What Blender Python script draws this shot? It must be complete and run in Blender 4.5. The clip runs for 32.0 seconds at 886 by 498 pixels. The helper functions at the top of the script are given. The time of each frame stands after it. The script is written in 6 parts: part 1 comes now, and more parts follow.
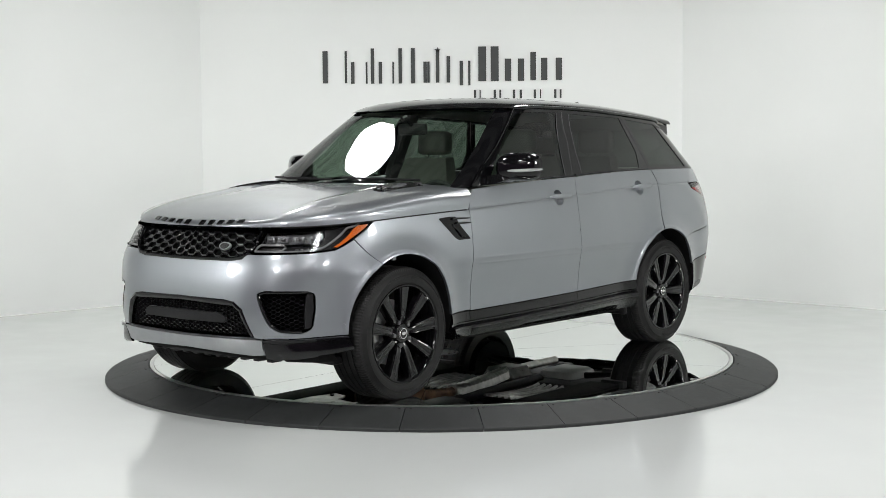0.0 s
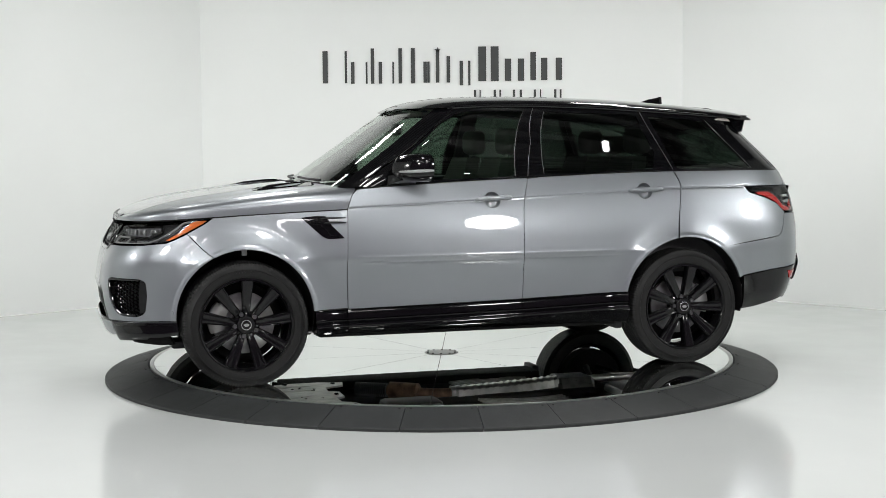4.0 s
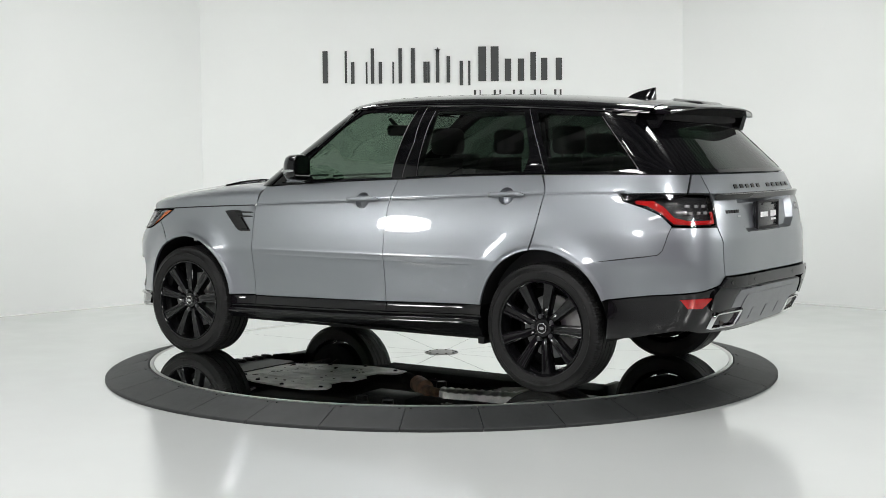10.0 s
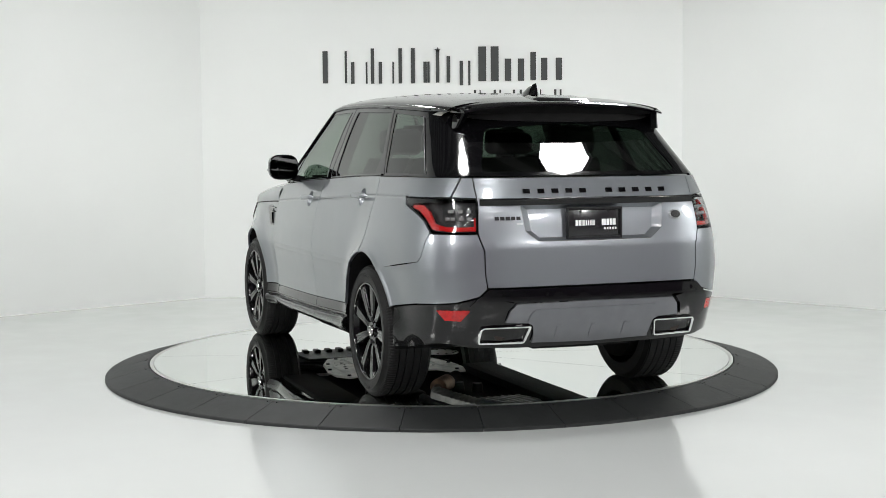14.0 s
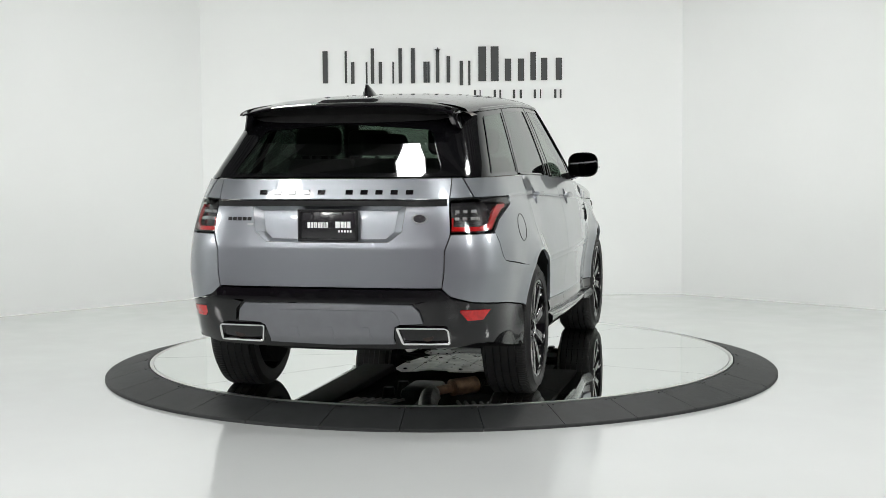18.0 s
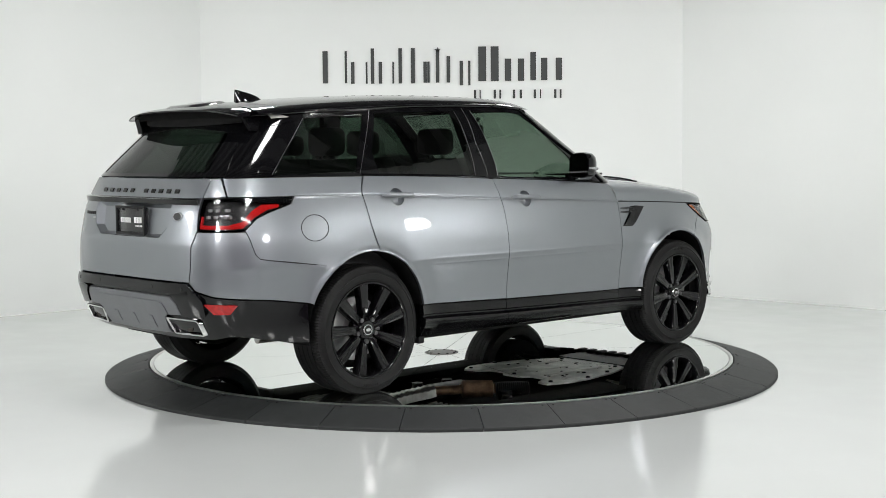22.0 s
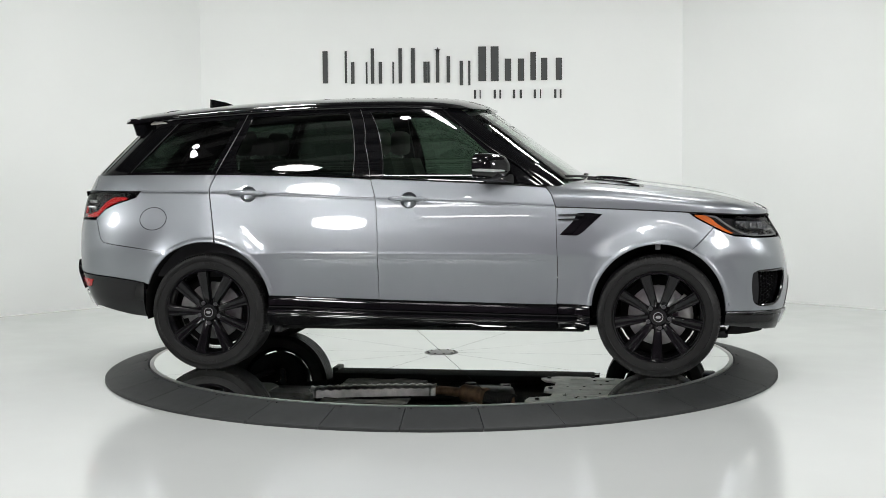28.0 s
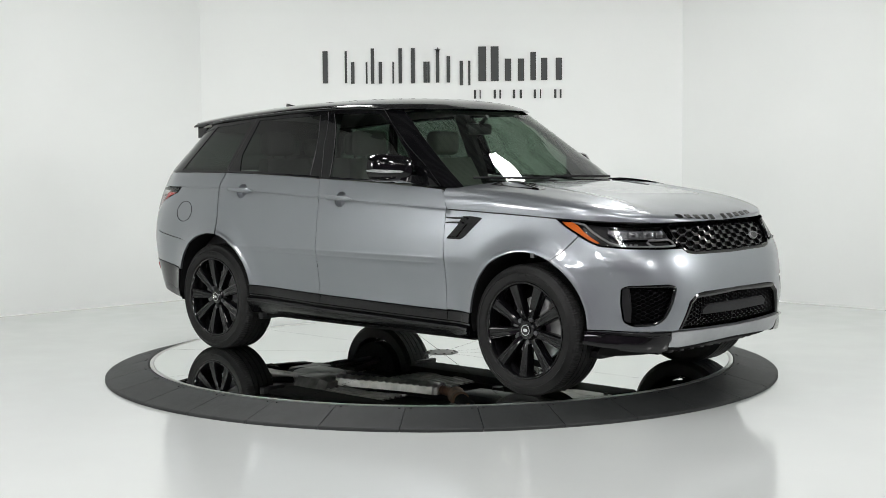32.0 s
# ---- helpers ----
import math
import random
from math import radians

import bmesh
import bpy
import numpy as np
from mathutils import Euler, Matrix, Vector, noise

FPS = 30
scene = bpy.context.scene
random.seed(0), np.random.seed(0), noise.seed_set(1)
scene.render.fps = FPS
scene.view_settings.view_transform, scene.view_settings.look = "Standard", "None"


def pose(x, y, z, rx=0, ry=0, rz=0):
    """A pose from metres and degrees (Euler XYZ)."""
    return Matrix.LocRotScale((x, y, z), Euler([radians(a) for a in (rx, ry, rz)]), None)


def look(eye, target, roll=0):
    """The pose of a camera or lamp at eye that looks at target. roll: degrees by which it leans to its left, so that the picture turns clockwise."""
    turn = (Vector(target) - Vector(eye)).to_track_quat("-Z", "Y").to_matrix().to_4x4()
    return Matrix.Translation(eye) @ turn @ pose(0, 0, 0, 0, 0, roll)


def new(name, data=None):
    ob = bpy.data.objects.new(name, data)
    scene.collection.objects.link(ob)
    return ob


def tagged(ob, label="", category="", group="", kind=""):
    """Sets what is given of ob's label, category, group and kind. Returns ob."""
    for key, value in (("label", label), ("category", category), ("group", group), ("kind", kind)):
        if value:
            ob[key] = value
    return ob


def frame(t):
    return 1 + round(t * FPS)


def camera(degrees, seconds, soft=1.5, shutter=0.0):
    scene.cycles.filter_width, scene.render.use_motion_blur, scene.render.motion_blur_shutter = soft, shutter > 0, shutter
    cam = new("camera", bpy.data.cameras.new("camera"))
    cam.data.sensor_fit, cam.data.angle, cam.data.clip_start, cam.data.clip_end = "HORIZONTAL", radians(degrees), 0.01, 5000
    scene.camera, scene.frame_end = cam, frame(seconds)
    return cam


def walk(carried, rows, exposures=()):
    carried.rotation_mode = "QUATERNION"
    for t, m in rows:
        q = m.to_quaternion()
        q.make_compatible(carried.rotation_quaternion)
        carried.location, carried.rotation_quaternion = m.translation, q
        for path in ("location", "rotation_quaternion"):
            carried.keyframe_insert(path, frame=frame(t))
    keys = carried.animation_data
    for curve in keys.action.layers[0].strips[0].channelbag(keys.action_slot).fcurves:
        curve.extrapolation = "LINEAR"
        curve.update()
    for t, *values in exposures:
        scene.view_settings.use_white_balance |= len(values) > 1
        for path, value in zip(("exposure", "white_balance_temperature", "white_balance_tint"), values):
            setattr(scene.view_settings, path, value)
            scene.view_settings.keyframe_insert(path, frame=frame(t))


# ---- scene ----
cam = camera(36.85, 32.0, soft=0.5)
EYE = pose(0.0, -9.384, 1.492, 85.926, 0.436, -0.128)
walk(cam, [(0.0, EYE), (32.0, EYE)])

# ---- light ----
world = bpy.data.worlds.new("studio_world")
world.use_nodes = True
world.node_tree.nodes["Background"].inputs[0].default_value = (0.9, 0.95, 1.0, 1)
world.node_tree.nodes["Background"].inputs[1].default_value = 0.05
scene.world = world
scene.view_settings.exposure = 0.0
SOFTBOX_GLOW = 39.3


# ---- materials ----
def mat(name, base, rough=0.5, metal=0.0, coat=0.0, coat_rough=0.03, vary=0.06, scale=6.0, bump=0.0, bump_scale=60.0,
        rough_vary=0.06, spec=0.5, aniso=0.0):
    m = bpy.data.materials.new(name)
    m.use_nodes = True
    nt = m.node_tree
    p = nt.nodes["Principled BSDF"]
    p.inputs["Roughness"].default_value = rough
    p.inputs["Metallic"].default_value = metal
    p.inputs["Coat Weight"].default_value = coat
    p.inputs["Coat Roughness"].default_value = coat_rough
    p.inputs["Specular IOR Level"].default_value = spec
    tc = nt.nodes.new("ShaderNodeTexCoord")
    n1 = nt.nodes.new("ShaderNodeTexNoise")
    n1.inputs["Scale"].default_value = scale
    n1.inputs["Detail"].default_value = 5
    nt.links.new(tc.outputs["Object"], n1.inputs["Vector"])
    r = nt.nodes.new("ShaderNodeValToRGB")
    r.color_ramp.elements[0].color = (*[max(0.0, c * (1 - vary)) for c in base], 1)
    r.color_ramp.elements[1].color = (*[min(1.0, c * (1 + vary)) for c in base], 1)
    r.color_ramp.elements[0].position, r.color_ramp.elements[1].position = 0.3, 0.7
    nt.links.new(n1.outputs["Fac"], r.inputs["Fac"])
    nt.links.new(r.outputs["Color"], p.inputs["Base Color"])
    if rough_vary:
        mr = nt.nodes.new("ShaderNodeMapRange")
        mr.inputs["To Min"].default_value = max(0.0, rough - rough_vary)
        mr.inputs["To Max"].default_value = min(1.0, rough + rough_vary)
        n2 = nt.nodes.new("ShaderNodeTexNoise")
        n2.inputs["Scale"].default_value = scale * 4.3
        n2.inputs["Detail"].default_value = 4
        nt.links.new(tc.outputs["Object"], n2.inputs["Vector"])
        nt.links.new(n2.outputs["Fac"], mr.inputs["Value"])
        nt.links.new(mr.outputs["Result"], p.inputs["Roughness"])
    if bump:
        nb = nt.nodes.new("ShaderNodeTexNoise")
        nb.inputs["Scale"].default_value = bump_scale
        nb.inputs["Detail"].default_value = 6
        bp = nt.nodes.new("ShaderNodeBump")
        bp.inputs["Strength"].default_value = bump
        bp.inputs["Distance"].default_value = 0.01
        nt.links.new(tc.outputs["Object"], nb.inputs["Vector"])
        nt.links.new(nb.outputs["Fac"], bp.inputs["Height"])
        nt.links.new(bp.outputs["Normal"], p.inputs["Normal"])
    return m


def glow(name, colour, strength):
    m = bpy.data.materials.new(name)
    m.use_nodes = True
    p = m.node_tree.nodes["Principled BSDF"]
    p.inputs["Base Color"].default_value = (*colour, 1)
    p.inputs["Emission Color"].default_value = (*colour, 1)
    p.inputs["Emission Strength"].default_value = strength
    return m


def tinted_glass(name, tint, gloss=1.0):
    """Tinted pane: light passes straight through, tinted; the gloss follows the angle of view."""
    m = bpy.data.materials.new(name)
    m.use_nodes = True
    nt = m.node_tree
    nt.nodes.remove(nt.nodes["Principled BSDF"])
    out = nt.nodes["Material Output"]
    tr = nt.nodes.new("ShaderNodeBsdfTransparent")
    tr.inputs["Color"].default_value = (*tint, 1)
    gl = nt.nodes.new("ShaderNodeBsdfGlossy")
    gl.inputs["Roughness"].default_value = 0.01
    gl.inputs["Color"].default_value = (gloss, gloss, gloss, 1)
    lw = nt.nodes.new("ShaderNodeLayerWeight")
    lw.inputs["Blend"].default_value = 0.5
    pw = nt.nodes.new("ShaderNodeMath")
    pw.operation = "POWER"
    pw.inputs[1].default_value = 5.0
    fr = nt.nodes.new("ShaderNodeMath")
    fr.operation = "MULTIPLY_ADD"
    fr.inputs[1].default_value, fr.inputs[2].default_value = 0.92, 0.06
    nt.links.new(lw.outputs["Facing"], pw.inputs[0])
    nt.links.new(pw.outputs[0], fr.inputs[0])
    mx = nt.nodes.new("ShaderNodeMixShader")
    nt.links.new(fr.outputs[0], mx.inputs["Fac"])
    nt.links.new(tr.outputs["BSDF"], mx.inputs[1])
    nt.links.new(gl.outputs["BSDF"], mx.inputs[2])
    nt.links.new(mx.outputs["Shader"], out.inputs["Surface"])
    return m


def car_paint(name, base):
    m = mat(name, base, 0.38, 0.85, 1.0, 0.015, 0.03, 2.0, 0.0, rough_vary=0.03)
    nt = m.node_tree
    p = nt.nodes["Principled BSDF"]
    # fine metal flake
    v = nt.nodes.new("ShaderNodeTexNoise")
    v.inputs["Scale"].default_value = 900
    v.inputs["Detail"].default_value = 1
    b = nt.nodes.new("ShaderNodeBump")
    b.inputs["Strength"].default_value = 0.05
    b.inputs["Distance"].default_value = 0.002
    tc = nt.nodes.new("ShaderNodeTexCoord")
    nt.links.new(tc.outputs["Object"], v.inputs["Vector"])
    nt.links.new(v.outputs["Fac"], b.inputs["Height"])
    nt.links.new(b.outputs["Normal"], p.inputs["Normal"])
    return m


WALL = mat("white_wall_paint", (0.83, 0.85, 0.832), 0.75, vary=0.012, scale=1.3, bump=0.04, bump_scale=220)
# hall walls: dim violet light behind the camera is put into this colour
WALL_DARK = mat("hall_wall_violet_dimness", (0.200, 0.142, 0.205), 0.7, vary=0.1, scale=1.1, bump=0.04, bump_scale=220)
CEIL_RIB = mat("pale_roof_rib", (0.13, 0.13, 0.13), 0.6, vary=0.15, scale=2.0)
CEIL = mat("dark_ceiling", (0.04, 0.04, 0.042), 0.8, vary=0.15, scale=1.5)
FLOOR = mat("glossy_epoxy_floor", (0.63, 0.653, 0.641), 0.14, vary=0.02, scale=0.8, bump=0.006, bump_scale=3.0, rough_vary=0.05, coat=0.4, coat_rough=0.08)
RUBBER_RING = mat("charcoal_ramp_plastic", (0.025, 0.027, 0.027), 0.55, spec=0.3, vary=0.15, scale=9, bump=0.15, bump_scale=180)
# each ramp segment has worn a little differently
nt_ = RUBBER_RING.node_tree
info, ramp_, mul_ = nt_.nodes.new("ShaderNodeObjectInfo"), nt_.nodes.new("ShaderNodeMapRange"), nt_.nodes.new("ShaderNodeMix")
mul_.data_type, mul_.blend_type = "RGBA", "MULTIPLY"
mul_.inputs[0].default_value = 1.0
ramp_.inputs["To Min"].default_value, ramp_.inputs["To Max"].default_value = 0.8, 1.2
nt_.links.new(info.outputs["Random"], ramp_.inputs["Value"])
nt_.links.new(nt_.nodes["Principled BSDF"].inputs["Base Color"].links[0].from_socket, mul_.inputs[6])
nt_.links.new(ramp_.outputs["Result"], mul_.inputs[7])
nt_.links.new(mul_.outputs[2], nt_.nodes["Principled BSDF"].inputs["Base Color"])
MIRROR = mat("mirror_floor_glass", (0.80, 0.83, 0.81), 0.012, 1.0, vary=0.02, scale=3, rough_vary=0.01)
ALU = mat("brushed_aluminium", (0.62, 0.62, 0.61), 0.32, 1.0, vary=0.06, scale=40)
SIGN = mat("black_sign_paint", (0.035, 0.038, 0.037), 0.5, vary=0.08, scale=20)
PAINT = car_paint("grey_metallic_paint", (0.257, 0.272, 0.294))
BLACK = mat("gloss_black_paint", (0.0025, 0.0025, 0.003), 0.12, 0.0, 0.7, 0.015, 0.1, 5, rough_vary=0.03, spec=0.1)
BLACK_SATIN = mat("satin_black_plastic", (0.012, 0.012, 0.013), 0.42, spec=0.2, vary=0.15, scale=30, bump=0.05, bump_scale=300)
BLACK_MATT = mat("matt_black_plastic", (0.009, 0.009, 0.009), 0.8, spec=0.12, vary=0.2, scale=12, bump=0.1, bump_scale=90)
TYRE = mat("tyre_rubber", (0.010, 0.010, 0.010), 0.5, spec=0.23, vary=0.2, scale=25, bump=0.12, bump_scale=240)
RIM = mat("gloss_black_alloy", (0.003, 0.003, 0.0035), 0.16, 0.0, 0.7, 0.02, 0.1, 9, rough_vary=0.04, spec=0.1)
CHROME = mat("bright_chrome", (0.8, 0.8, 0.8), 0.08, 1.0, vary=0.03, scale=20, rough_vary=0.03)
# very dark brown for the tailpipe inside each finisher
PIPE_BROWN = mat("dark_brown_pipe", (0.03, 0.022, 0.017), 0.7, 0.3, vary=0.3, scale=30)
SATIN_SILVER = mat("satin_silver_paint", (0.34, 0.35, 0.36), 0.35, 0.8, vary=0.05, scale=15)
GREY_TRIM = mat("grey_bumper_insert", (0.15, 0.154, 0.167), 0.38, 0.5, 0.4, 0.1, 0.05, 14)
STEEL = mat("worn_steel", (0.58, 0.57, 0.55), 0.38, 1.0, vary=0.25, scale=14, bump=0.1, bump_scale=50)
# door mirrors: the dark reflection they would show is put into this colour
MIRROR_GLASS = mat("mirror_glass_dark_reflection", (0.10, 0.105, 0.105), 0.03, 1.0, vary=0.03, scale=20, rough_vary=0.01)
DARK_METAL = mat("dark_anodised_trim", (0.14, 0.14, 0.145), 0.3, 1.0, vary=0.08, scale=30)
GRILLE_GREY = mat("gloss_black_grille", (0.006, 0.006, 0.007), 0.16, coat=0.8, coat_rough=0.04, spec=0.3, vary=0.12, scale=30)
RUST = mat("rusty_steel", (0.20, 0.12, 0.075), 0.55, 0.5, vary=0.5, scale=18, bump=0.2, bump_scale=60)
# a darker, mottled steel for the silencers and floor ribs
STEEL_DARK = mat("dark_steel", (0.22, 0.215, 0.205), 0.5, 1.0, vary=0.3, scale=14, bump=0.1, bump_scale=50)
SHIELD = mat("pale_undertray_alloy", (0.80, 0.79, 0.76), 0.5, 0.5, vary=0.2, scale=10, bump=0.1, bump_scale=40)
BRAKE = mat("cast_brake_disc", (0.30, 0.30, 0.30), 0.38, 0.9, vary=0.15, scale=30)
CALIPER = mat("cast_caliper_grey", (0.42, 0.42, 0.41), 0.5, 0.6, vary=0.12, scale=20)
LEATHER = mat("pale_leather", (0.15, 0.146, 0.135), 0.55, vary=0.06, scale=12, bump=0.08, bump_scale=160)
LEATHER_DARK = mat("dark_cabin_trim", (0.025, 0.025, 0.026), 0.6, vary=0.15, scale=14, bump=0.06, bump_scale=160)
HEADLINER = mat("pale_headliner_cloth", (0.45, 0.44, 0.41), 0.9, vary=0.05, scale=30)
RED = mat("red_lamp_plastic", (0.55, 0.012, 0.012), 0.12, coat=1.0, vary=0.08, scale=30)
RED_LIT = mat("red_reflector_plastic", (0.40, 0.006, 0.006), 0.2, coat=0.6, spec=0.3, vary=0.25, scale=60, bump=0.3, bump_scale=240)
AMBER = mat("amber_lamp_plastic", (0.75, 0.16, 0.02), 0.15, coat=1.0, vary=0.08, scale=30)
LAMP_WHITE = mat("clear_lamp_plastic", (0.42, 0.43, 0.43), 0.15, 0.4, 1.0, vary=0.1, scale=30)
LAMP_GREY = mat("grey_lamp_reflector", (0.22, 0.225, 0.235), 0.28, 0.5, vary=0.25, scale=25)
LAMP_GUIDE = mat("frosted_light_guide", (0.23, 0.235, 0.24), 0.3, coat=0.5, vary=0.08, scale=40)
LAMP_DARK = mat("smoked_lamp_interior", (0.035, 0.035, 0.037), 0.25, 0.2, vary=0.2, scale=25)
PLATE = mat("black_plate", (0.012, 0.012, 0.013), 0.25, coat=0.5, vary=0.1, scale=20)
WHITE = mat("white_print", (0.8, 0.8, 0.8), 0.5, vary=0.03, scale=20)
GLASS_FRONT = tinted_glass("clear_green_glass", (0.62, 0.71, 0.64))
GLASS_SIDE = tinted_glass("tinted_green_glass", (0.175, 0.228, 0.19))
GLASS_DARK = tinted_glass("privacy_glass", (0.09, 0.115, 0.098))
GLASS_QUARTER = tinted_glass("green_quarter_glass", (0.135, 0.175, 0.148))
GLASS_SMOKE = tinted_glass("smoked_lamp_glass", (0.85, 0.85, 0.85), 0.5)


# ---- mesh helpers ----
def part(name, bm, material, parent=None, label="", smooth=True):
    """Links a bmesh as one mesh object, under a thing or a part."""
    me = bpy.data.meshes.new(name)
    bm.to_mesh(me)
    bm.free()
    if material is not None:
        me.materials.append(material)
    if smooth:
        me.polygons.foreach_set("use_smooth", [True] * len(me.polygons))
        me.set_sharp_from_angle(angle=radians(35))
    ob = new(name, me)
    if parent is not None:
        ob.parent = parent
    if label:
        tagged(ob, label)
    return ob


def box(bm, x0, x1, y0, y1, z0, z1, bevel=0.0, m=None, segments=2):
    r = bmesh.ops.create_cube(bm, size=1.0)
    vs = r["verts"]
    bmesh.ops.scale(bm, vec=(x1 - x0, y1 - y0, z1 - z0), verts=vs)
    bmesh.ops.translate(bm, vec=((x0 + x1) / 2, (y0 + y1) / 2, (z0 + z1) / 2), verts=vs)
    if bevel:
        es = list({e for v in vs for e in v.link_edges})
        g = bmesh.ops.bevel(bm, geom=es, offset=bevel, segments=segments, affect="EDGES", profile=0.5)
        vs = list({v for f in g["faces"] for v in f.verts} | {v for v in vs if v.is_valid})
    if m is not None:
        bmesh.ops.transform(bm, matrix=m, verts=vs)
    return vs


def cyl(bm, p, q, r0, r1=None, seg=20, caps=True):
    """A round bar from p to q."""
    p, q = Vector(p), Vector(q)
    m = Matrix.Translation((p + q) / 2) @ (q - p).to_track_quat("Z", "Y").to_matrix().to_4x4()
    return bmesh.ops.create_cone(bm, cap_ends=caps, segments=seg, radius1=r0, radius2=r0 if r1 is None else r1,
                                 depth=(q - p).length, matrix=m)["verts"]


def lathe(bm, profile, seg=48, axis="y", closed=False):
    """Turns a profile of (radius, height) about an axis."""
    rings = []
    for r, h in profile:
        ring = []
        for i in range(seg):
            a = 2 * math.pi * i / seg
            c, s = r * math.cos(a), r * math.sin(a)
            ring.append(bm.verts.new((c, h, s) if axis == "y" else (c, s, h)))
        rings.append(ring)
    pairs = list(zip(rings, rings[1:])) + ([(rings[-1], rings[0])] if closed else [])
    for a, b in pairs:
        for i in range(seg):
            j = (i + 1) % seg
            bm.faces.new((a[i], a[j], b[j], b[i]))
    bmesh.ops.recalc_face_normals(bm, faces=bm.faces)
    return rings


def sweep(bm, pts, r, seg=8, caps=True):
    """A round tube along a list of points."""
    pts = [Vector(p) for p in pts]
    rings = []
    for i, p in enumerate(pts):
        d = (pts[min(i + 1, len(pts) - 1)] - pts[max(i - 1, 0)]).normalized()
        q = d.to_track_quat("Z", "Y")
        rr = r[i] if isinstance(r, (list, tuple)) else r
        rings.append([bm.verts.new(p + q @ Vector((rr * math.cos(2 * math.pi * k / seg), rr * math.sin(2 * math.pi * k / seg), 0)))
                      for k in range(seg)])
    for a, b in zip(rings, rings[1:]):
        for k in range(seg):
            bm.faces.new((a[k], a[(k + 1) % seg], b[(k + 1) % seg], b[k]))
    if caps:
        bm.faces.new(rings[0][::-1])
        bm.faces.new(rings[-1])


def prism(bm, poly, f, depth):
    """A polygon in 2D, set in space by f(u, v, d) for d = 0 and d = depth, closed by its sides."""
    a = [bm.verts.new(f(u, v, 0.0)) for u, v in poly]
    b = [bm.verts.new(f(u, v, depth)) for u, v in poly]
    bm.faces.new(a)
    bm.faces.new(b[::-1])
    for i in range(len(poly)):
        j = (i + 1) % len(poly)
        bm.faces.new((a[j], a[i], b[i], b[j]))
    bmesh.ops.recalc_face_normals(bm, faces=bm.faces)


def spline(xs, ys):
    """A smooth curve through points, with no overshoot."""
    xs, ys = np.array(xs, float), np.array(ys, float)
    if xs[0] > xs[-1]:
        xs, ys = xs[::-1], ys[::-1]
    h = np.diff(xs)
    d = np.diff(ys) / h
    m = np.zeros(len(xs))
    for i in range(1, len(xs) - 1):
        if d[i - 1] * d[i] > 0:
            w1, w2 = 2 * h[i] + h[i - 1], h[i] + 2 * h[i - 1]
            m[i] = (w1 + w2) / (w1 / d[i - 1] + w2 / d[i])
    m[0], m[-1] = d[0], d[-1]
    X, Y, M, H = xs.tolist(), ys.tolist(), m.tolist(), h.tolist()

    def f(x):
        if x <= X[0]:
            return Y[0] + M[0] * (x - X[0])
        if x >= X[-1]:
            return Y[-1] + M[-1] * (x - X[-1])
        i = 0
        while x > X[i + 1]:
            i += 1
        t = (x - X[i]) / H[i]
        t2, t3 = t * t, t * t * t
        return ((2 * t3 - 3 * t2 + 1) * Y[i] + (t3 - 2 * t2 + t) * H[i] * M[i]
                + (-2 * t3 + 3 * t2) * Y[i + 1] + (t3 - t2) * H[i] * M[i + 1])
    return f


# ---- the studio ----
YAW0, SPIN = 230.23, -8.538          # heading of the car at 0 s in degrees, turn in degrees a second
DISC_Z, DISC_R, RING_R = 0.088, 2.028, 2.323
ROOM_H = 4.9
CORNERS = [(-2.49, 4.60), (2.54, 4.60), (6.60, 0.75), (6.60, -4.5), (6.60, -12.5), (-6.60, -12.5), (-6.60, -4.5), (-6.60, 0.77)]


def build_room():
    bm = bmesh.new()
    box(bm, -9, 9, -15, 8, -0.2, 0.0)
    tagged(part("floor", bm, FLOOR, smooth=False), "glossy pale grey epoxy studio floor", "floor", kind="structure")
    for i, name in enumerate(("wall_north", "wall_northeast", "wall_east", "wall_southeast", "wall_south", "wall_southwest", "wall_west", "wall_northwest")):
        (x0, y0), (x1, y1) = CORNERS[i], CORNERS[(i + 1) % 8]
        d = Vector((x1 - x0, y1 - y0, 0))
        n = Vector((-d.y, d.x, 0)).normalized()      # away from the room
        bm = bmesh.new()
        # a fine cove at the floor, then a plain wall 0.15 m thick
        prof = [(-0.010 * (1 - math.cos(a)), 0.010 * (1 - math.sin(a)) + 0.001) for a in np.linspace(0, math.pi / 2, 6)]
        prof = [(0.0, ROOM_H), (0.0, 0.010)] + prof[1:] + [(0.15, 0.0), (0.15, ROOM_H)]
        ends = []
        for k, (px, py) in enumerate(((x0, y0), (x1, y1))):
            ends.append([bm.verts.new(Vector((px, py, 0)) + n * u + Vector((0, 0, z))) for u, z in prof])
        for j in range(len(prof)):
            k = (j + 1) % len(prof)
            bm.faces.new((ends[0][j], ends[0][k], ends[1][k], ends[1][j]))
        bm.faces.new(ends[0][::-1])
        bm.faces.new(ends[1])
        bmesh.ops.recalc_face_normals(bm, faces=bm.faces)
        dark = "south" in name
        tagged(part(name, bm, WALL_DARK if dark else WALL), "hall wall facing the studio, dim violet light put into its colour" if dark else "smooth white painted studio wall", "wall", kind="structure")
    bm = bmesh.new()
    box(bm, -9, 9, -15, 8, ROOM_H, ROOM_H + 0.15)
    # ribs of the roof deck
    y = -13.0
    while y < 5.0:
        n0 = len(bm.faces)
        box(bm, -8, 8, y, y + 0.16, ROOM_H - 0.10, ROOM_H + 0.002)
        bm.faces.ensure_lookup_table()
        for f in bm.faces[n0:]:
            f.material_index = 1
        y += 0.42
    deck = part("ceiling", bm, CEIL, smooth=False)
    deck.data.materials.append(CEIL_RIB)
    tagged(deck, "dark ribbed roof deck above the studio", "ceiling", kind="structure")


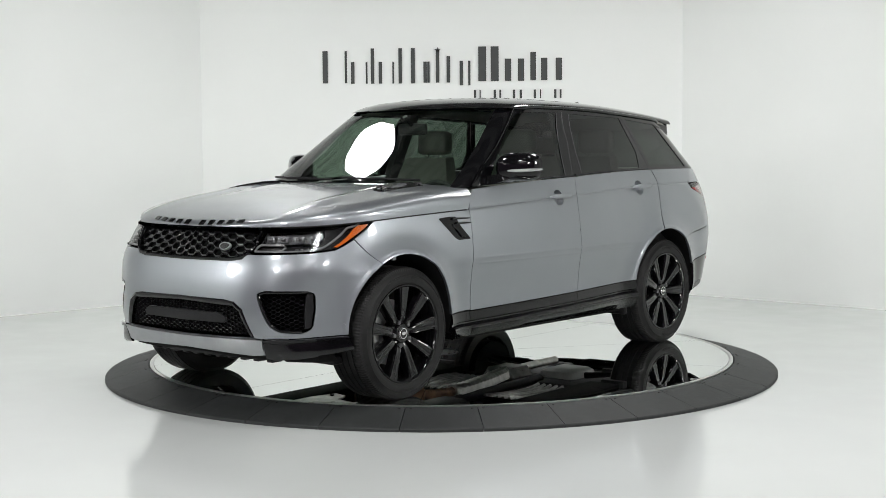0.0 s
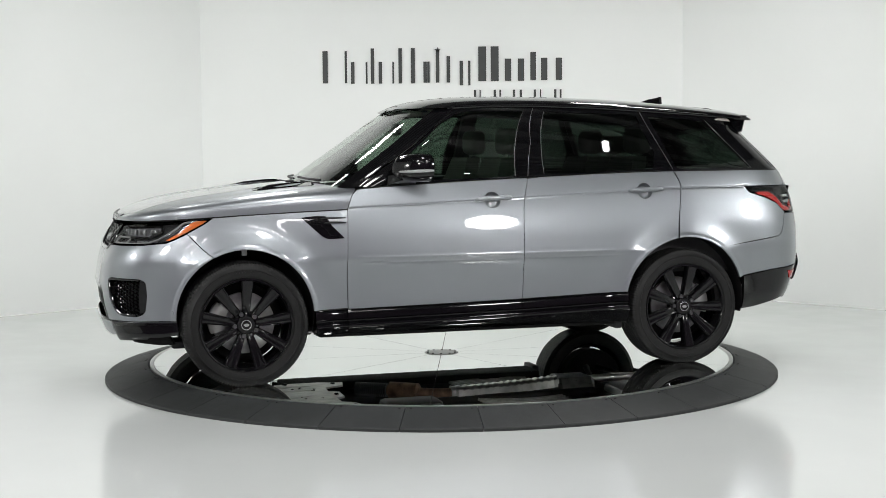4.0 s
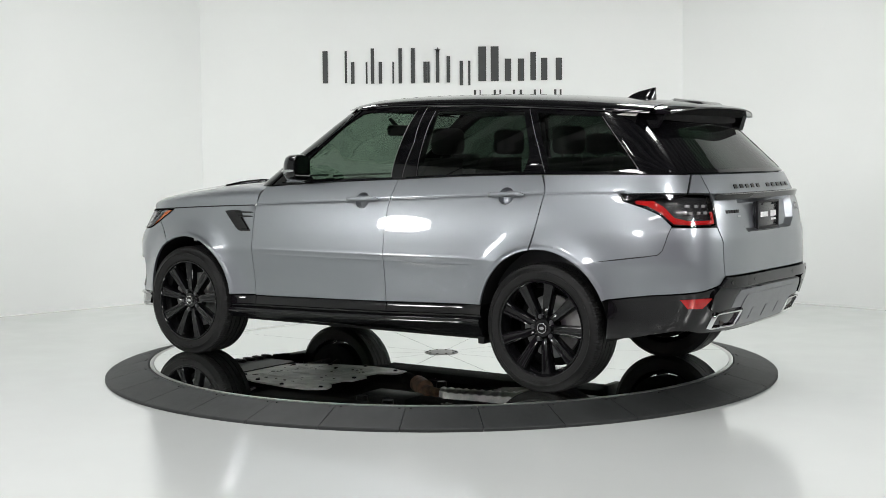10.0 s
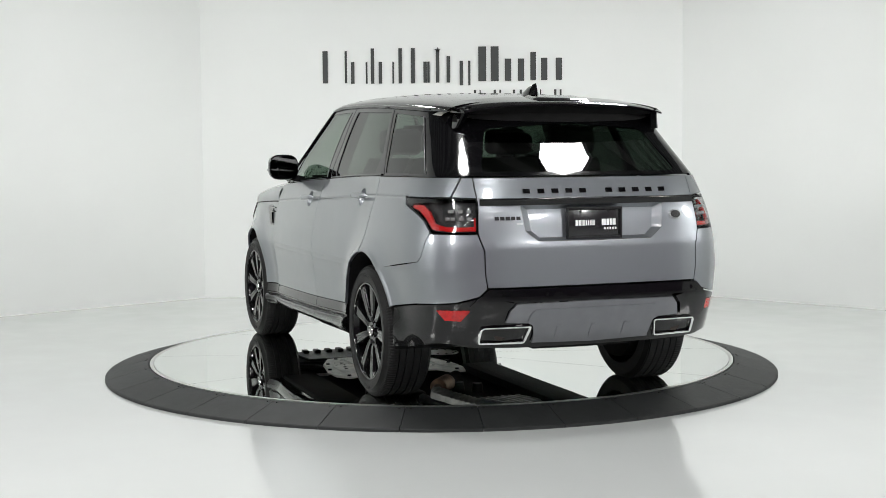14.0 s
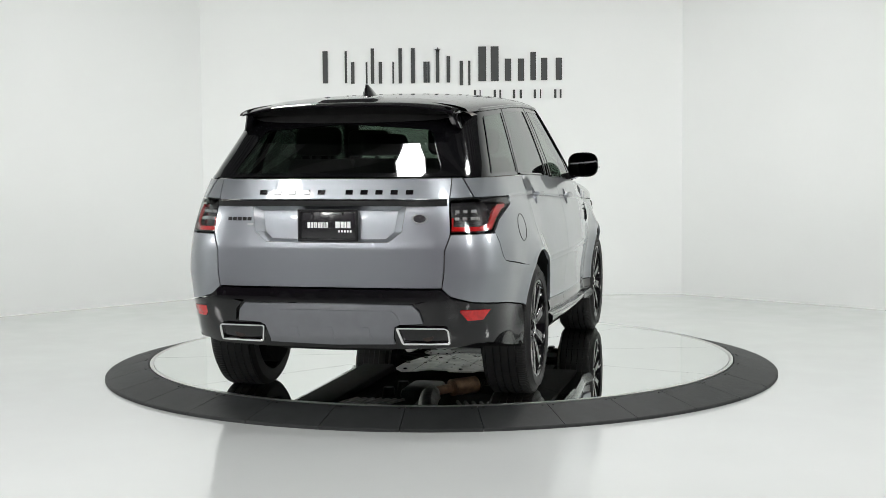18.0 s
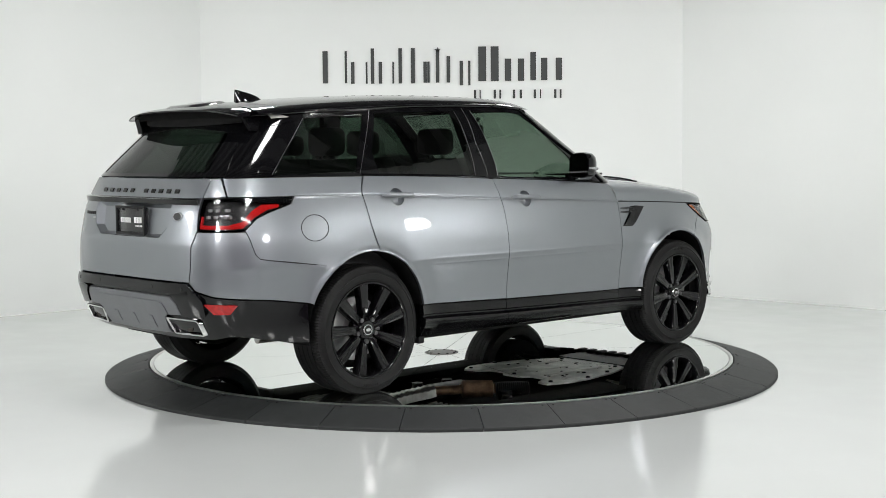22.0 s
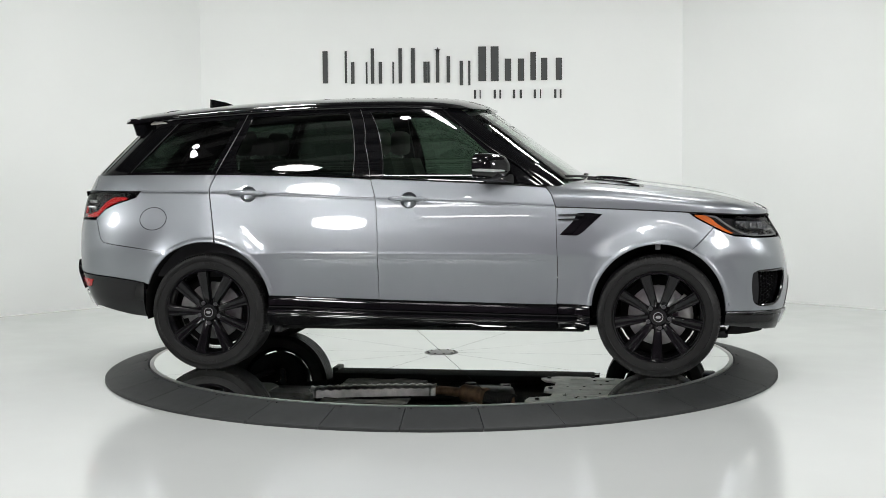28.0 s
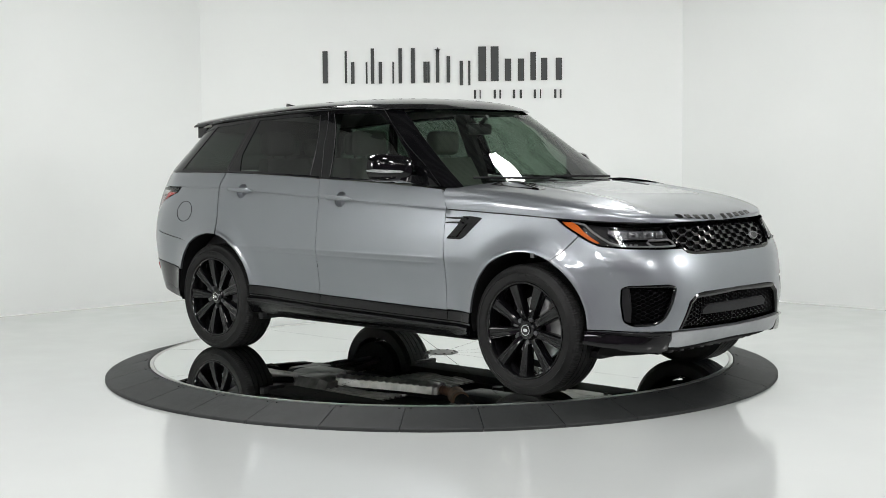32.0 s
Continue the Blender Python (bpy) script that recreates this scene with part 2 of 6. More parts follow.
def octagon(r, turn=0.0):
    return [(r * math.cos(math.pi / 4 * k + math.pi / 8 + turn), r * math.sin(math.pi / 4 * k + math.pi / 8 + turn)) for k in range(8)]


GLOW = glow("softbox_diffuser", (1.0, 1.0, 0.985), SOFTBOX_GLOW)
PANEL_GLOW = glow("fill_panel_diffuser", (1.0, 0.97, 0.97), 20.0)


def build_softboxes():
    """Octagonal softboxes hung from the ceiling, lit face downwards or tilted at the platform; one pair is added fill.
    """
    rows = [((-0.45, -2.3, 3.9), (-0.45, -2.3, 0.0), 0.30), ((1.75, -1.75, 3.9), (1.6, -1.6, 0.0), 0.25), ((-1.5, 1.25, 3.5), (-1.45, 1.15, 0.0), 0.31), ((1.65, 1.15, 3.5), (1.6, 1.05, 0.0), 0.31),
            ((0.8, -5.0, 4.1), (0.2, -1.5, 0.5), 0.36), ((-3.0, -4.6, 4.1), (-0.8, -1.5, 0.5), 0.36)]
    for s in (-1, 1):
        # the third of each side is added fill, aimed to brighten the back wall
        rows += [((s * 5.7 - 0.2, -2.5 - 0.5 * (s < 0), 2.42), (0.0, -0.5, 0.8), 0.44), ((s * 3.65 + 0.35, -6.35 + 0.15 * s, 2.85), (s * 0.2, -0.5, 0.8), 0.44), ((s * 2.6, 0.9, 4.4), (s * 0.9, 3.6, 0.4), 0.345)]
    for eye, target, r in rows:
        m = look(eye, target)
        sb = new("softbox")
        sb.matrix_world = m
        tagged(sb, "lit octagonal softbox hung from the ceiling", "softbox", group="studio softboxes")
        bm = bmesh.new()
        bm.faces.new([bm.verts.new((x, y, 0)) for x, y in octagon(r)][::-1])
        part("diffuser", bm, GLOW, sb, "glowing white diffuser", smooth=False)
        bm = bmesh.new()
        a = [bm.verts.new((x, y, -0.03)) for x, y in octagon(r + 0.02)]
        b = [bm.verts.new((x * 0.2, y * 0.2, 0.45)) for x, y in octagon(r)]
        for i in range(8):
            bm.faces.new((a[i], a[(i + 1) % 8], b[(i + 1) % 8], b[i]))
        bm.faces.new(b)
        part("housing", bm, BLACK_MATT, sb, "black cloth housing", smooth=False)
        top = m.inverted() @ Vector((eye[0], eye[1], ROOM_H))
        bm = bmesh.new()
        cyl(bm, (0, 0, 0.4), tuple(top), 0.02, seg=10)
        part("hanging_rod", bm, BLACK_SATIN, sb)


def build_fill_panels():
    """Flat fill panels, added unseen under the hall's roof deck behind the camera."""
    # added light that brightens the hall floor and the car's lower body
    for y in (-8.2, -11.0):
        for x in (-2.3, 2.3):
            lamp = new("fill_panel")
            lamp.matrix_world = pose(x, y, ROOM_H - 0.10)
            tagged(lamp, "added long white fill light panel in a steel frame", "ceiling light", group="hall ceiling lights")
            bm = bmesh.new()
            box(bm, -1.2, 1.2, -0.22, 0.22, -0.03, 0.002, 0.006)
            part("frame", bm, ALU, lamp)
            bm = bmesh.new()
            box(bm, -1.16, 1.16, -0.19, 0.19, -0.036, -0.031)
            part("diffuser", bm, PANEL_GLOW, lamp, "warm white diffuser", smooth=False)


def build_ceiling_spots():
    """Small round spotlights under the roof deck, in two rows."""
    for y in (-3.4, -6.6):
        for x in (-4.2, -1.4, 1.4, 4.2):
            spot = new("ceiling_spotlight")
            spot.matrix_world = look((x, y, ROOM_H - 0.30), (x * 0.5, y * 0.5, 0.6))
            tagged(spot, "small black ceiling spotlight with a lit lens", "spotlight", group="ceiling spotlights")
            bm = bmesh.new()
            lathe(bm, [(0.055, -0.02), (0.062, -0.02), (0.066, 0.0), (0.06, 0.10), (0.03, 0.15), (0.0, 0.155)], 20, "z")
            part("can", bm, BLACK_SATIN, spot)
            bm = bmesh.new()
            cyl(bm, (0, 0, -0.006), (0, 0, 0.002), 0.055, seg=20)
            part("lens", bm, GLOW, spot, "glowing round lens")
            bm = bmesh.new()
            cyl(bm, (0, 0, 0.14), tuple(spot.matrix_world.inverted() @ Vector((x, y, ROOM_H + 0.004))), 0.012, seg=8)
            part("stem", bm, BLACK_SATIN, spot)


def build_turntable():
    ring = new("ramp_ring")
    tagged(ring, "charcoal sloping ramp ring round the turntable", "ramp ring")
    n = 32
    step = 2 * math.pi / n
    base = radians(-95.7)
    seg_mesh, screw_mesh = None, []
    for i in range(n):
        if seg_mesh is None:
            bm = bmesh.new()
            gap = 0.0022
            rows = []
            for r, z in ((RING_R, 0.0), (RING_R, 0.014), (RING_R - 0.006, 0.019), (DISC_R + 0.012, DISC_Z - 0.002), (DISC_R + 0.006, DISC_Z - 0.006), (DISC_R + 0.006, 0.0)):
                w = step / 2 - gap / r
                rows.append([bm.verts.new((r * math.cos(a), r * math.sin(a), z)) for a in np.linspace(-w, w, 5)])
            for a, b in zip(rows, rows[1:] + rows[:1]):
                for k in range(4):
                    bm.faces.new((a[k], a[k + 1], b[k + 1], b[k]))
            bm.faces.new([r[0] for r in rows])
            bm.faces.new([r[-1] for r in rows][::-1])
            bmesh.ops.recalc_face_normals(bm, faces=bm.faces)
            ob = part("ramp_segment", bm, RUBBER_RING, ring, smooth=False)
            seg_mesh = ob.data
        else:
            ob = new("ramp_segment", seg_mesh)
            ob.parent = ring
        ob.matrix_local = pose(0, 0, 0, 0, 0, math.degrees(base + step * (i + 0.5)))
        # two countersunk screws near the inner edge
        for k in (-0.42, 0.42):
            if i == 0:
                bm = bmesh.new()
                a, r = k * step, DISC_R + 0.035
                z = DISC_Z - 0.002 - (r - DISC_R - 0.012) * 0.067 / (RING_R - DISC_R - 0.018)
                cyl(bm, (r * math.cos(a), r * math.sin(a), z - 0.003), (r * math.cos(a), r * math.sin(a), z + 0.0015), 0.006, seg=10)
                screw_mesh.append(part("screw", bm, BLACK_MATT, ob, smooth=False).data)
            else:
                new("screw", screw_mesh[0 if k < 0 else 1]).parent = ob
    # the turning platform
    disc = new("turntable_platform")
    tagged(disc, "mirror-topped round turntable platform under the car", "turntable")
    panel = None
    for i in range(10):
        if panel is None:
            bm = bmesh.new()
            rows = []
            for r in (0.10, 0.5, 1.0, 1.5, DISC_R - 0.03):
                w = math.pi / 10 - 0.0016 / r
                rows.append([bm.verts.new((r * math.cos(a), r * math.sin(a), DISC_Z)) for a in np.linspace(-w, w, 13)])
            for a, b in zip(rows, rows[1:]):
                for k in range(12):
                    bm.faces.new((a[k], b[k], b[k + 1], a[k + 1]))
            r = bmesh.ops.extrude_face_region(bm, geom=bm.faces[:])
            bmesh.ops.translate(bm, vec=(0, 0, -0.006), verts=[v for v in r["geom"] if isinstance(v, bmesh.types.BMVert)])
            bmesh.ops.recalc_face_normals(bm, faces=bm.faces)
            ob = part("mirror_panel", bm, MIRROR, disc, smooth=False)
            panel = ob.data
        else:
            ob = new("mirror_panel", panel)
            ob.parent = disc
        ob.matrix_local = pose(0, 0, 0, 0, 0, 36 * i + 18)
    bm = bmesh.new()
    lathe(bm, [(0.0, 0.012), (DISC_R - 0.028, 0.012), (DISC_R - 0.028, DISC_Z - 0.004), (DISC_R - 0.024, DISC_Z), (DISC_R, DISC_Z), (DISC_R, 0.004), (0.0, 0.004)], 128, "z")
    part("edge_strip", bm, ALU, disc, "bright aluminium edge strip")
    bm = bmesh.new()
    lathe(bm, [(0.0, DISC_Z - 0.012), (0.0, DISC_Z - 0.01), (DISC_R - 0.03, DISC_Z - 0.01), (DISC_R - 0.03, 0.02)], 96, "z")
    part("base_plate", bm, BLACK_MATT, disc)
    bm = bmesh.new()
    lathe(bm, [(0.0, DISC_Z + 0.003), (0.118, DISC_Z + 0.003), (0.12, DISC_Z + 0.001), (0.12, DISC_Z - 0.004)], 40, "z")
    hub = part("hub_plate", bm, ALU, disc, "round steel hub plate")
    for k in range(10):
        a = 2 * math.pi * k / 10
        bm = bmesh.new()
        cyl(bm, (0.1 * math.cos(a), 0.1 * math.sin(a), DISC_Z), (0.1 * math.cos(a), 0.1 * math.sin(a), DISC_Z + 0.007), 0.008, seg=10)
        part("bolt", bm, BLACK_SATIN, hub)
    return disc




def build_sign():
    """The house sign on the back wall: a name, drawn as plain upright bars in the sizes of its letters, black on white."""
    sign = new("wall_sign")
    sign.matrix_world = pose(0, 4.597, 0)
    tagged(sign, "black two-line sign of raised bars on the white wall", "wall sign")

    def bar(x0, x1, z0, z1):
        bm = bmesh.new()
        prism(bm, [(x0, z0), (x1, z0), (x1, z1), (x0, z1)], lambda u, v, d: Vector((u, -d, v)), 0.012)
        part("letter_bar", bm, SIGN, sign, smooth=False)

    px = lambda u: -1.229 + (u - 569) * 2.515 / 426
    pz = lambda v: 2.622 - (v - 84) * 0.559 / 92
    # plain upright bars: (left, right, top, bottom, width of the left bar, width of the right bar)
    bm = bmesh.new()
    star = [(px(774) + (0.034 if k % 2 == 0 else 0.014) * math.sin(math.pi * k / 5), pz(92) + (0.034 if k % 2 == 0 else 0.014) * math.cos(math.pi * k / 5)) for k in range(10)]
    prism(bm, star, lambda u, v, d: Vector((u, -d, v)), 0.012)
    part("star", bm, SIGN, sign, "small black star", smooth=False)
    for u0, u1, v0, v1, wa, wb in ((571, 614, 92, 147, 9, 4), (621, 650, 111, 148, 6, 3), (656, 662, 88, 148, 6, 0), (670, 697, 111, 148, 6, 3), (705, 734, 88, 148, 6, 7), (749, 760, 111, 147, 6, 4),
                                   (771, 777, 92, 147, 6, 0), (790, 796, 102, 147, 6, 0), (813, 832, 110, 152, 6, 4), (846, 882, 86, 145, 14, 14), (893, 927, 107, 145, 11, 11), (938, 947, 96, 144, 10, 0), (957, 994, 106, 144, 11, 11),
                                   (838, 850, 160, 175, 4, 2), (873, 886, 160, 175, 4, 3), (907, 923, 160, 175, 4, 4), (944, 957, 160, 175, 4, 2), (980, 993, 160, 175, 4, 3)):
        bar(px(u0), px(u0 + wa), pz(v1), pz(v0))
        if wb:
            bar(px(u1 - wb), px(u1), pz(v1), pz(v0))


build_room()
build_sign()
build_softboxes()
build_ceiling_spots()
build_fill_panels()
platform = build_turntable()


# ---- the car: x forward, y to its left, z up, origin on the ground midway between the axles ----
car = new("car")
tagged(car, "grey metallic luxury SUV with black roof and black wheels", "car")
AXLE, ARCH_F, ARCH_R = 1.4615, (0.423, 0.413), (0.416, 0.427)
XCF, XCR = 1.50, -1.50
round_f = spline([0.30, 0.80, 0.90, 1.00, 1.10], [4.0, 4.0, 3.6, 3.2, 3.0])
round_r = spline([0.30, 1.30], [4.9, 4.7])

nose = spline([0.20, 0.30, 0.42, 0.55, 0.62, 0.70, 0.78, 0.86, 0.93, 1.00, 1.05], [2.19, 2.26, 2.303, 2.316, 2.311, 2.300, 2.281, 2.255, 2.226, 2.1945, 2.15])
tail = spline([0.30, 0.38, 0.45, 0.52, 0.58, 0.64, 0.70, 0.85, 0.905, 0.922, 0.94, 1.00, 1.09, 1.17, 1.28], [-2.335, -2.393, -2.435, -2.464, -2.486, -2.501, -2.500, -2.4975, -2.4965, -2.495, -2.491, -2.483, -2.47, -2.442, -2.392])
side_w = spline([0.25, 0.44, 0.47, 0.50, 0.54, 0.60, 0.66, 0.73, 0.752, 0.768, 0.79, 0.84, 0.90, 1.00, 1.07, 1.12, 1.18, 1.25, 1.32], [0.90, 0.925, 0.9252, 0.9255, 0.9275, 0.9325, 0.9405, 0.9505, 0.9548, 0.9575, 0.9565, 0.952, 0.946, 0.930, 0.915, 0.902, 0.884, 0.860, 0.832])
shut_z = spline([0.83, 1.08, 1.445, 1.813, 1.99, 2.3], [1.068, 1.059, 1.043, 1.023, 1.013, 1.0])
crease_z = spline([-2.3, -1.95, -1.46, -0.5, 0.3, 0.83], [1.172, 1.172, 1.168, 1.128, 1.096, 1.070])
belt_z = spline([-2.45, -1.9, -1.41, -0.9, -0.372, 0.172, 0.703, 1.0], [1.278, 1.281, 1.280, 1.269, 1.248, 1.226, 1.197, 1.182])


def half_width(x, z):
    w = side_w(z)
    if x > 0.6:
        w -= 0.034 * (min(x, 2.3) - 0.6) ** 2
    if x < -1.0:
        w -= (0.007 + 0.012 * max(0.0, min(1.0, (z - 0.7) / 0.4))) * (-1.0 - max(x, -2.4)) ** 2
    if x < -0.9:
        w += 0.014 * min(1.0, (-0.9 - x) / 0.6) ** 2 * max(0.0, min(1.0, (z - 0.75) / 0.2))
    # the doors bow outwards in plan
    u = 1 - ((x + 0.12) / 1.08) ** 2
    if u > 0:
        w += 0.028 * u * u / (u + 0.12)
    if -1.97 < x < 0.86:
        # the fine groove below the windows
        d = z - crease_z(x)
        w -= 0.0055 * math.exp(-(d / 0.0045) ** 2)
        # two fine pressed lines along the widest part of the doors
        k = max(0.0, min(1.0, (0.80 - x) / 0.1)) * max(0.0, min(1.0, (x + 1.02) / 0.1))
        w += 0.0017 * k * (math.exp(-((z - 0.737) / 0.006) ** 2) + math.exp(-((z - 0.772) / 0.006) ** 2))
    for ax, (cz, r), amp in ((AXLE, ARCH_F, 0.036), (-AXLE, ARCH_R, 0.027)):
        d = math.hypot(x - ax, z - cz) - r
        w += amp * math.exp(-(max(d, 0.0) / 0.085) ** 2) + 0.009 * math.exp(-(max(d, 0.0) / 0.026) ** 4)
    return w


class Shell:
    """A body surface over (a, z): a runs from the middle of the nose (0) round the side to the middle of the tail."""

    def __init__(self, xcf, xcr, front, rear, width, nf, nr, zref):
        self.xcf, self.xcr, self.front, self.rear, self.width, self.nf, self.nr = xcf, xcr, front, rear, width, nf, nr
        self.tf = self.table(front(zref) - xcf(zref), width(xcf(zref), zref), nf(zref))
        self.tr = self.table(xcr(zref) - rear(zref), width(xcr(zref), zref), nr(zref))
        self.lf, self.lr = self.tf[0][-1], self.tr[0][-1]
        self.ls = xcf(zref) - xcr(zref)
        self.xf0, self.length = xcf(zref), self.lf + self.ls + self.lr
        self.zref = zref

    @staticmethod
    def table(a, w, n):
        ph = np.linspace(0, math.pi / 2, 600)
        x, y = a * np.cos(ph) ** (2 / n), w * np.sin(ph) ** (2 / n)
        s = np.concatenate([[0], np.cumsum(np.hypot(np.diff(x), np.diff(y)))])
        return s, ph, x, y

    def at_x(self, x):
        """The coordinate a of the side at x."""
        if x > self.xf0:
            s, ph, tx, ty = self.tf
            return float(np.interp(x - self.xf0, tx[::-1], s[::-1]))
        d = self.xf0 - x
        if d <= self.ls:
            return self.lf + d
        s, ph, tx, ty = self.tr
        return self.length - float(np.interp(d - self.ls, tx[::-1], s[::-1]))

    def at_front(self, y):
        s, ph, tx, ty = self.tf
        return math.copysign(float(np.interp(abs(y), ty, s)), y)

    def at_rear(self, y):
        s, ph, tx, ty = self.tr
        return self.length - math.copysign(float(np.interp(abs(y), ty, s)), y)

    def half(self, a, z):
        xcf, xcr = self.xcf(z), self.xcr(z)
        if a < self.lf:
            s, ph, tx, ty = self.tf
            p = float(np.interp(a, s, ph))
            e = 2 / self.nf(z)
            x = xcf + (self.front(z) - xcf) * max(math.cos(p), 0.0) ** e
            return x, self.width(x, z) * max(math.sin(p), 0.0) ** e
        if a > self.lf + self.ls:
            s, ph, tx, ty = self.tr
            p = float(np.interp(self.length - a, s, ph))
            e = 2 / self.nr(z)
            x = xcr + (self.rear(z) - xcr) * max(math.cos(p), 0.0) ** e
            return x, self.width(x, z) * max(math.sin(p), 0.0) ** e
        x = xcf + (xcr - xcf) * (a - self.lf) / self.ls
        return x, self.width(x, z)

    def point(self, a, z):
        if a < 0:
            x, y = self.half(-a, z)
            return Vector((x, -y, z))
        if a > self.length:
            x, y = self.half(2 * self.length - a, z)
            return Vector((x, -y, z))
        x, y = self.half(a, z)
        return Vector((x, y, z))

    def frame_at(self, a, z):
        h = 0.004
        u = self.point(a + h, z) - self.point(a - h, z)
        v = self.point(a, z + h) - self.point(a, z - h)
        n = v.cross(u)      # a runs backwards on the left side
        n = -n if n.length else Vector((0, 1, 0))
        n.normalize()
        return self.point(a, z), n


body = Shell(lambda z: XCF, lambda z: XCR, nose, tail, half_width, round_f, round_r, 0.75)

# the glasshouse
screen = spline([1.15, 1.22, 1.345, 1.463, 1.612, 1.72, 1.80], [1.085, 0.985, 0.808, 0.638, 0.432, 0.272, 0.145])
backlight = spline([1.20, 1.271, 1.558, 1.75], [-2.465, -2.40, -2.115, -1.93])
glass_w = spline([1.15, 1.28, 1.45, 1.60, 1.70, 1.78], [0.876, 0.853, 0.797, 0.742, 0.702, 0.664])


def house_width(x, z):
    w = glass_w(z)
    if x < -0.7:
        w -= (0.028 + 0.013 * max(0.0, min(1.0, (z - 1.3) / 0.4))) * (-0.7 - max(x, -2.4)) ** 2
    return w


house = Shell(lambda z: screen(z) - 0.46, lambda z: backlight(z) + 0.42, screen, backlight, house_width, lambda z: 3.6, lambda z: 3.6, 1.45)
gutter_z = spline([-2.2, -1.97, -1.6, -1.26, -0.9, -0.54, -0.18, 0.04, 0.3], [1.618, 1.640, 1.668, 1.688, 1.708, 1.718, 1.720, 1.712, 1.69])


def inside(poly, x, y):
    c = False
    j = len(poly) - 1
    for i in range(len(poly)):
        (xi, yi), (xj, yj) = poly[i], poly[j]
        if (yi > y) != (yj > y) and x < (xj - xi) * (y - yi) / (yj - yi) + xi:
            c = not c
        j = i
    return c


def area2(poly):
    return sum(poly[i - 1][0] * poly[i][1] - poly[i][0] * poly[i - 1][1] for i in range(len(poly)))


def shrink(poly, g):
    """Moves a polygon's outline inwards by g (outwards for g < 0)."""
    if area2(poly) < 0:
        poly = poly[::-1]
    out = []
    n = len(poly)
    for i in range(n):
        p, q, r = Vector(poly[i - 1]), Vector(poly[i]), Vector(poly[(i + 1) % n])
        d1, d2 = (q - p), (r - q)
        if d1.length < 1e-9 or d2.length < 1e-9:
            out.append(tuple(q))
            continue
        d1.normalize(), d2.normalize()
        n1, n2 = Vector((-d1.y, d1.x)), Vector((-d2.y, d2.x))
        b = n1 + n2
        if b.length < 1e-6:
            b = n1
        b.normalize()
        k = g / max(0.4, b.dot(n1))
        out.append((q.x + b.x * k, q.y + b.y * k))
    return out


def densify(poly, step):
    out = []
    for i in range(len(poly)):
        (x0, y0), (x1, y1) = poly[i], poly[(i + 1) % len(poly)]
        n = max(1, int(math.ceil(math.hypot(x1 - x0, y1 - y0) / step)))
        out += [(x0 + (x1 - x0) * k / n, y0 + (y1 - y0) * k / n) for k in range(n)]
    return out


def rounded(poly, r, n=4):
    """Rounds a polygon's corners."""
    out = []
    m = len(poly)
    for i in range(m):
        p, q, s = Vector(poly[i - 1]), Vector(poly[i]), Vector(poly[(i + 1) % m])
        a, b = p - q, s - q
        k = min(r, a.length * 0.45, b.length * 0.45)
        a, b = q + a.normalized() * k, q + b.normalized() * k
        for t in np.linspace(0, 1, n):
            v = a * (1 - t) ** 2 + q * 2 * t * (1 - t) + b * t * t
            out.append((v.x, v.y))
    return out


def arc(cx, cz, r, a0, a1, n=24):
    return [(cx + r * math.cos(radians(a)), cz + r * math.sin(radians(a))) for a in np.linspace(a0, a1, n)]


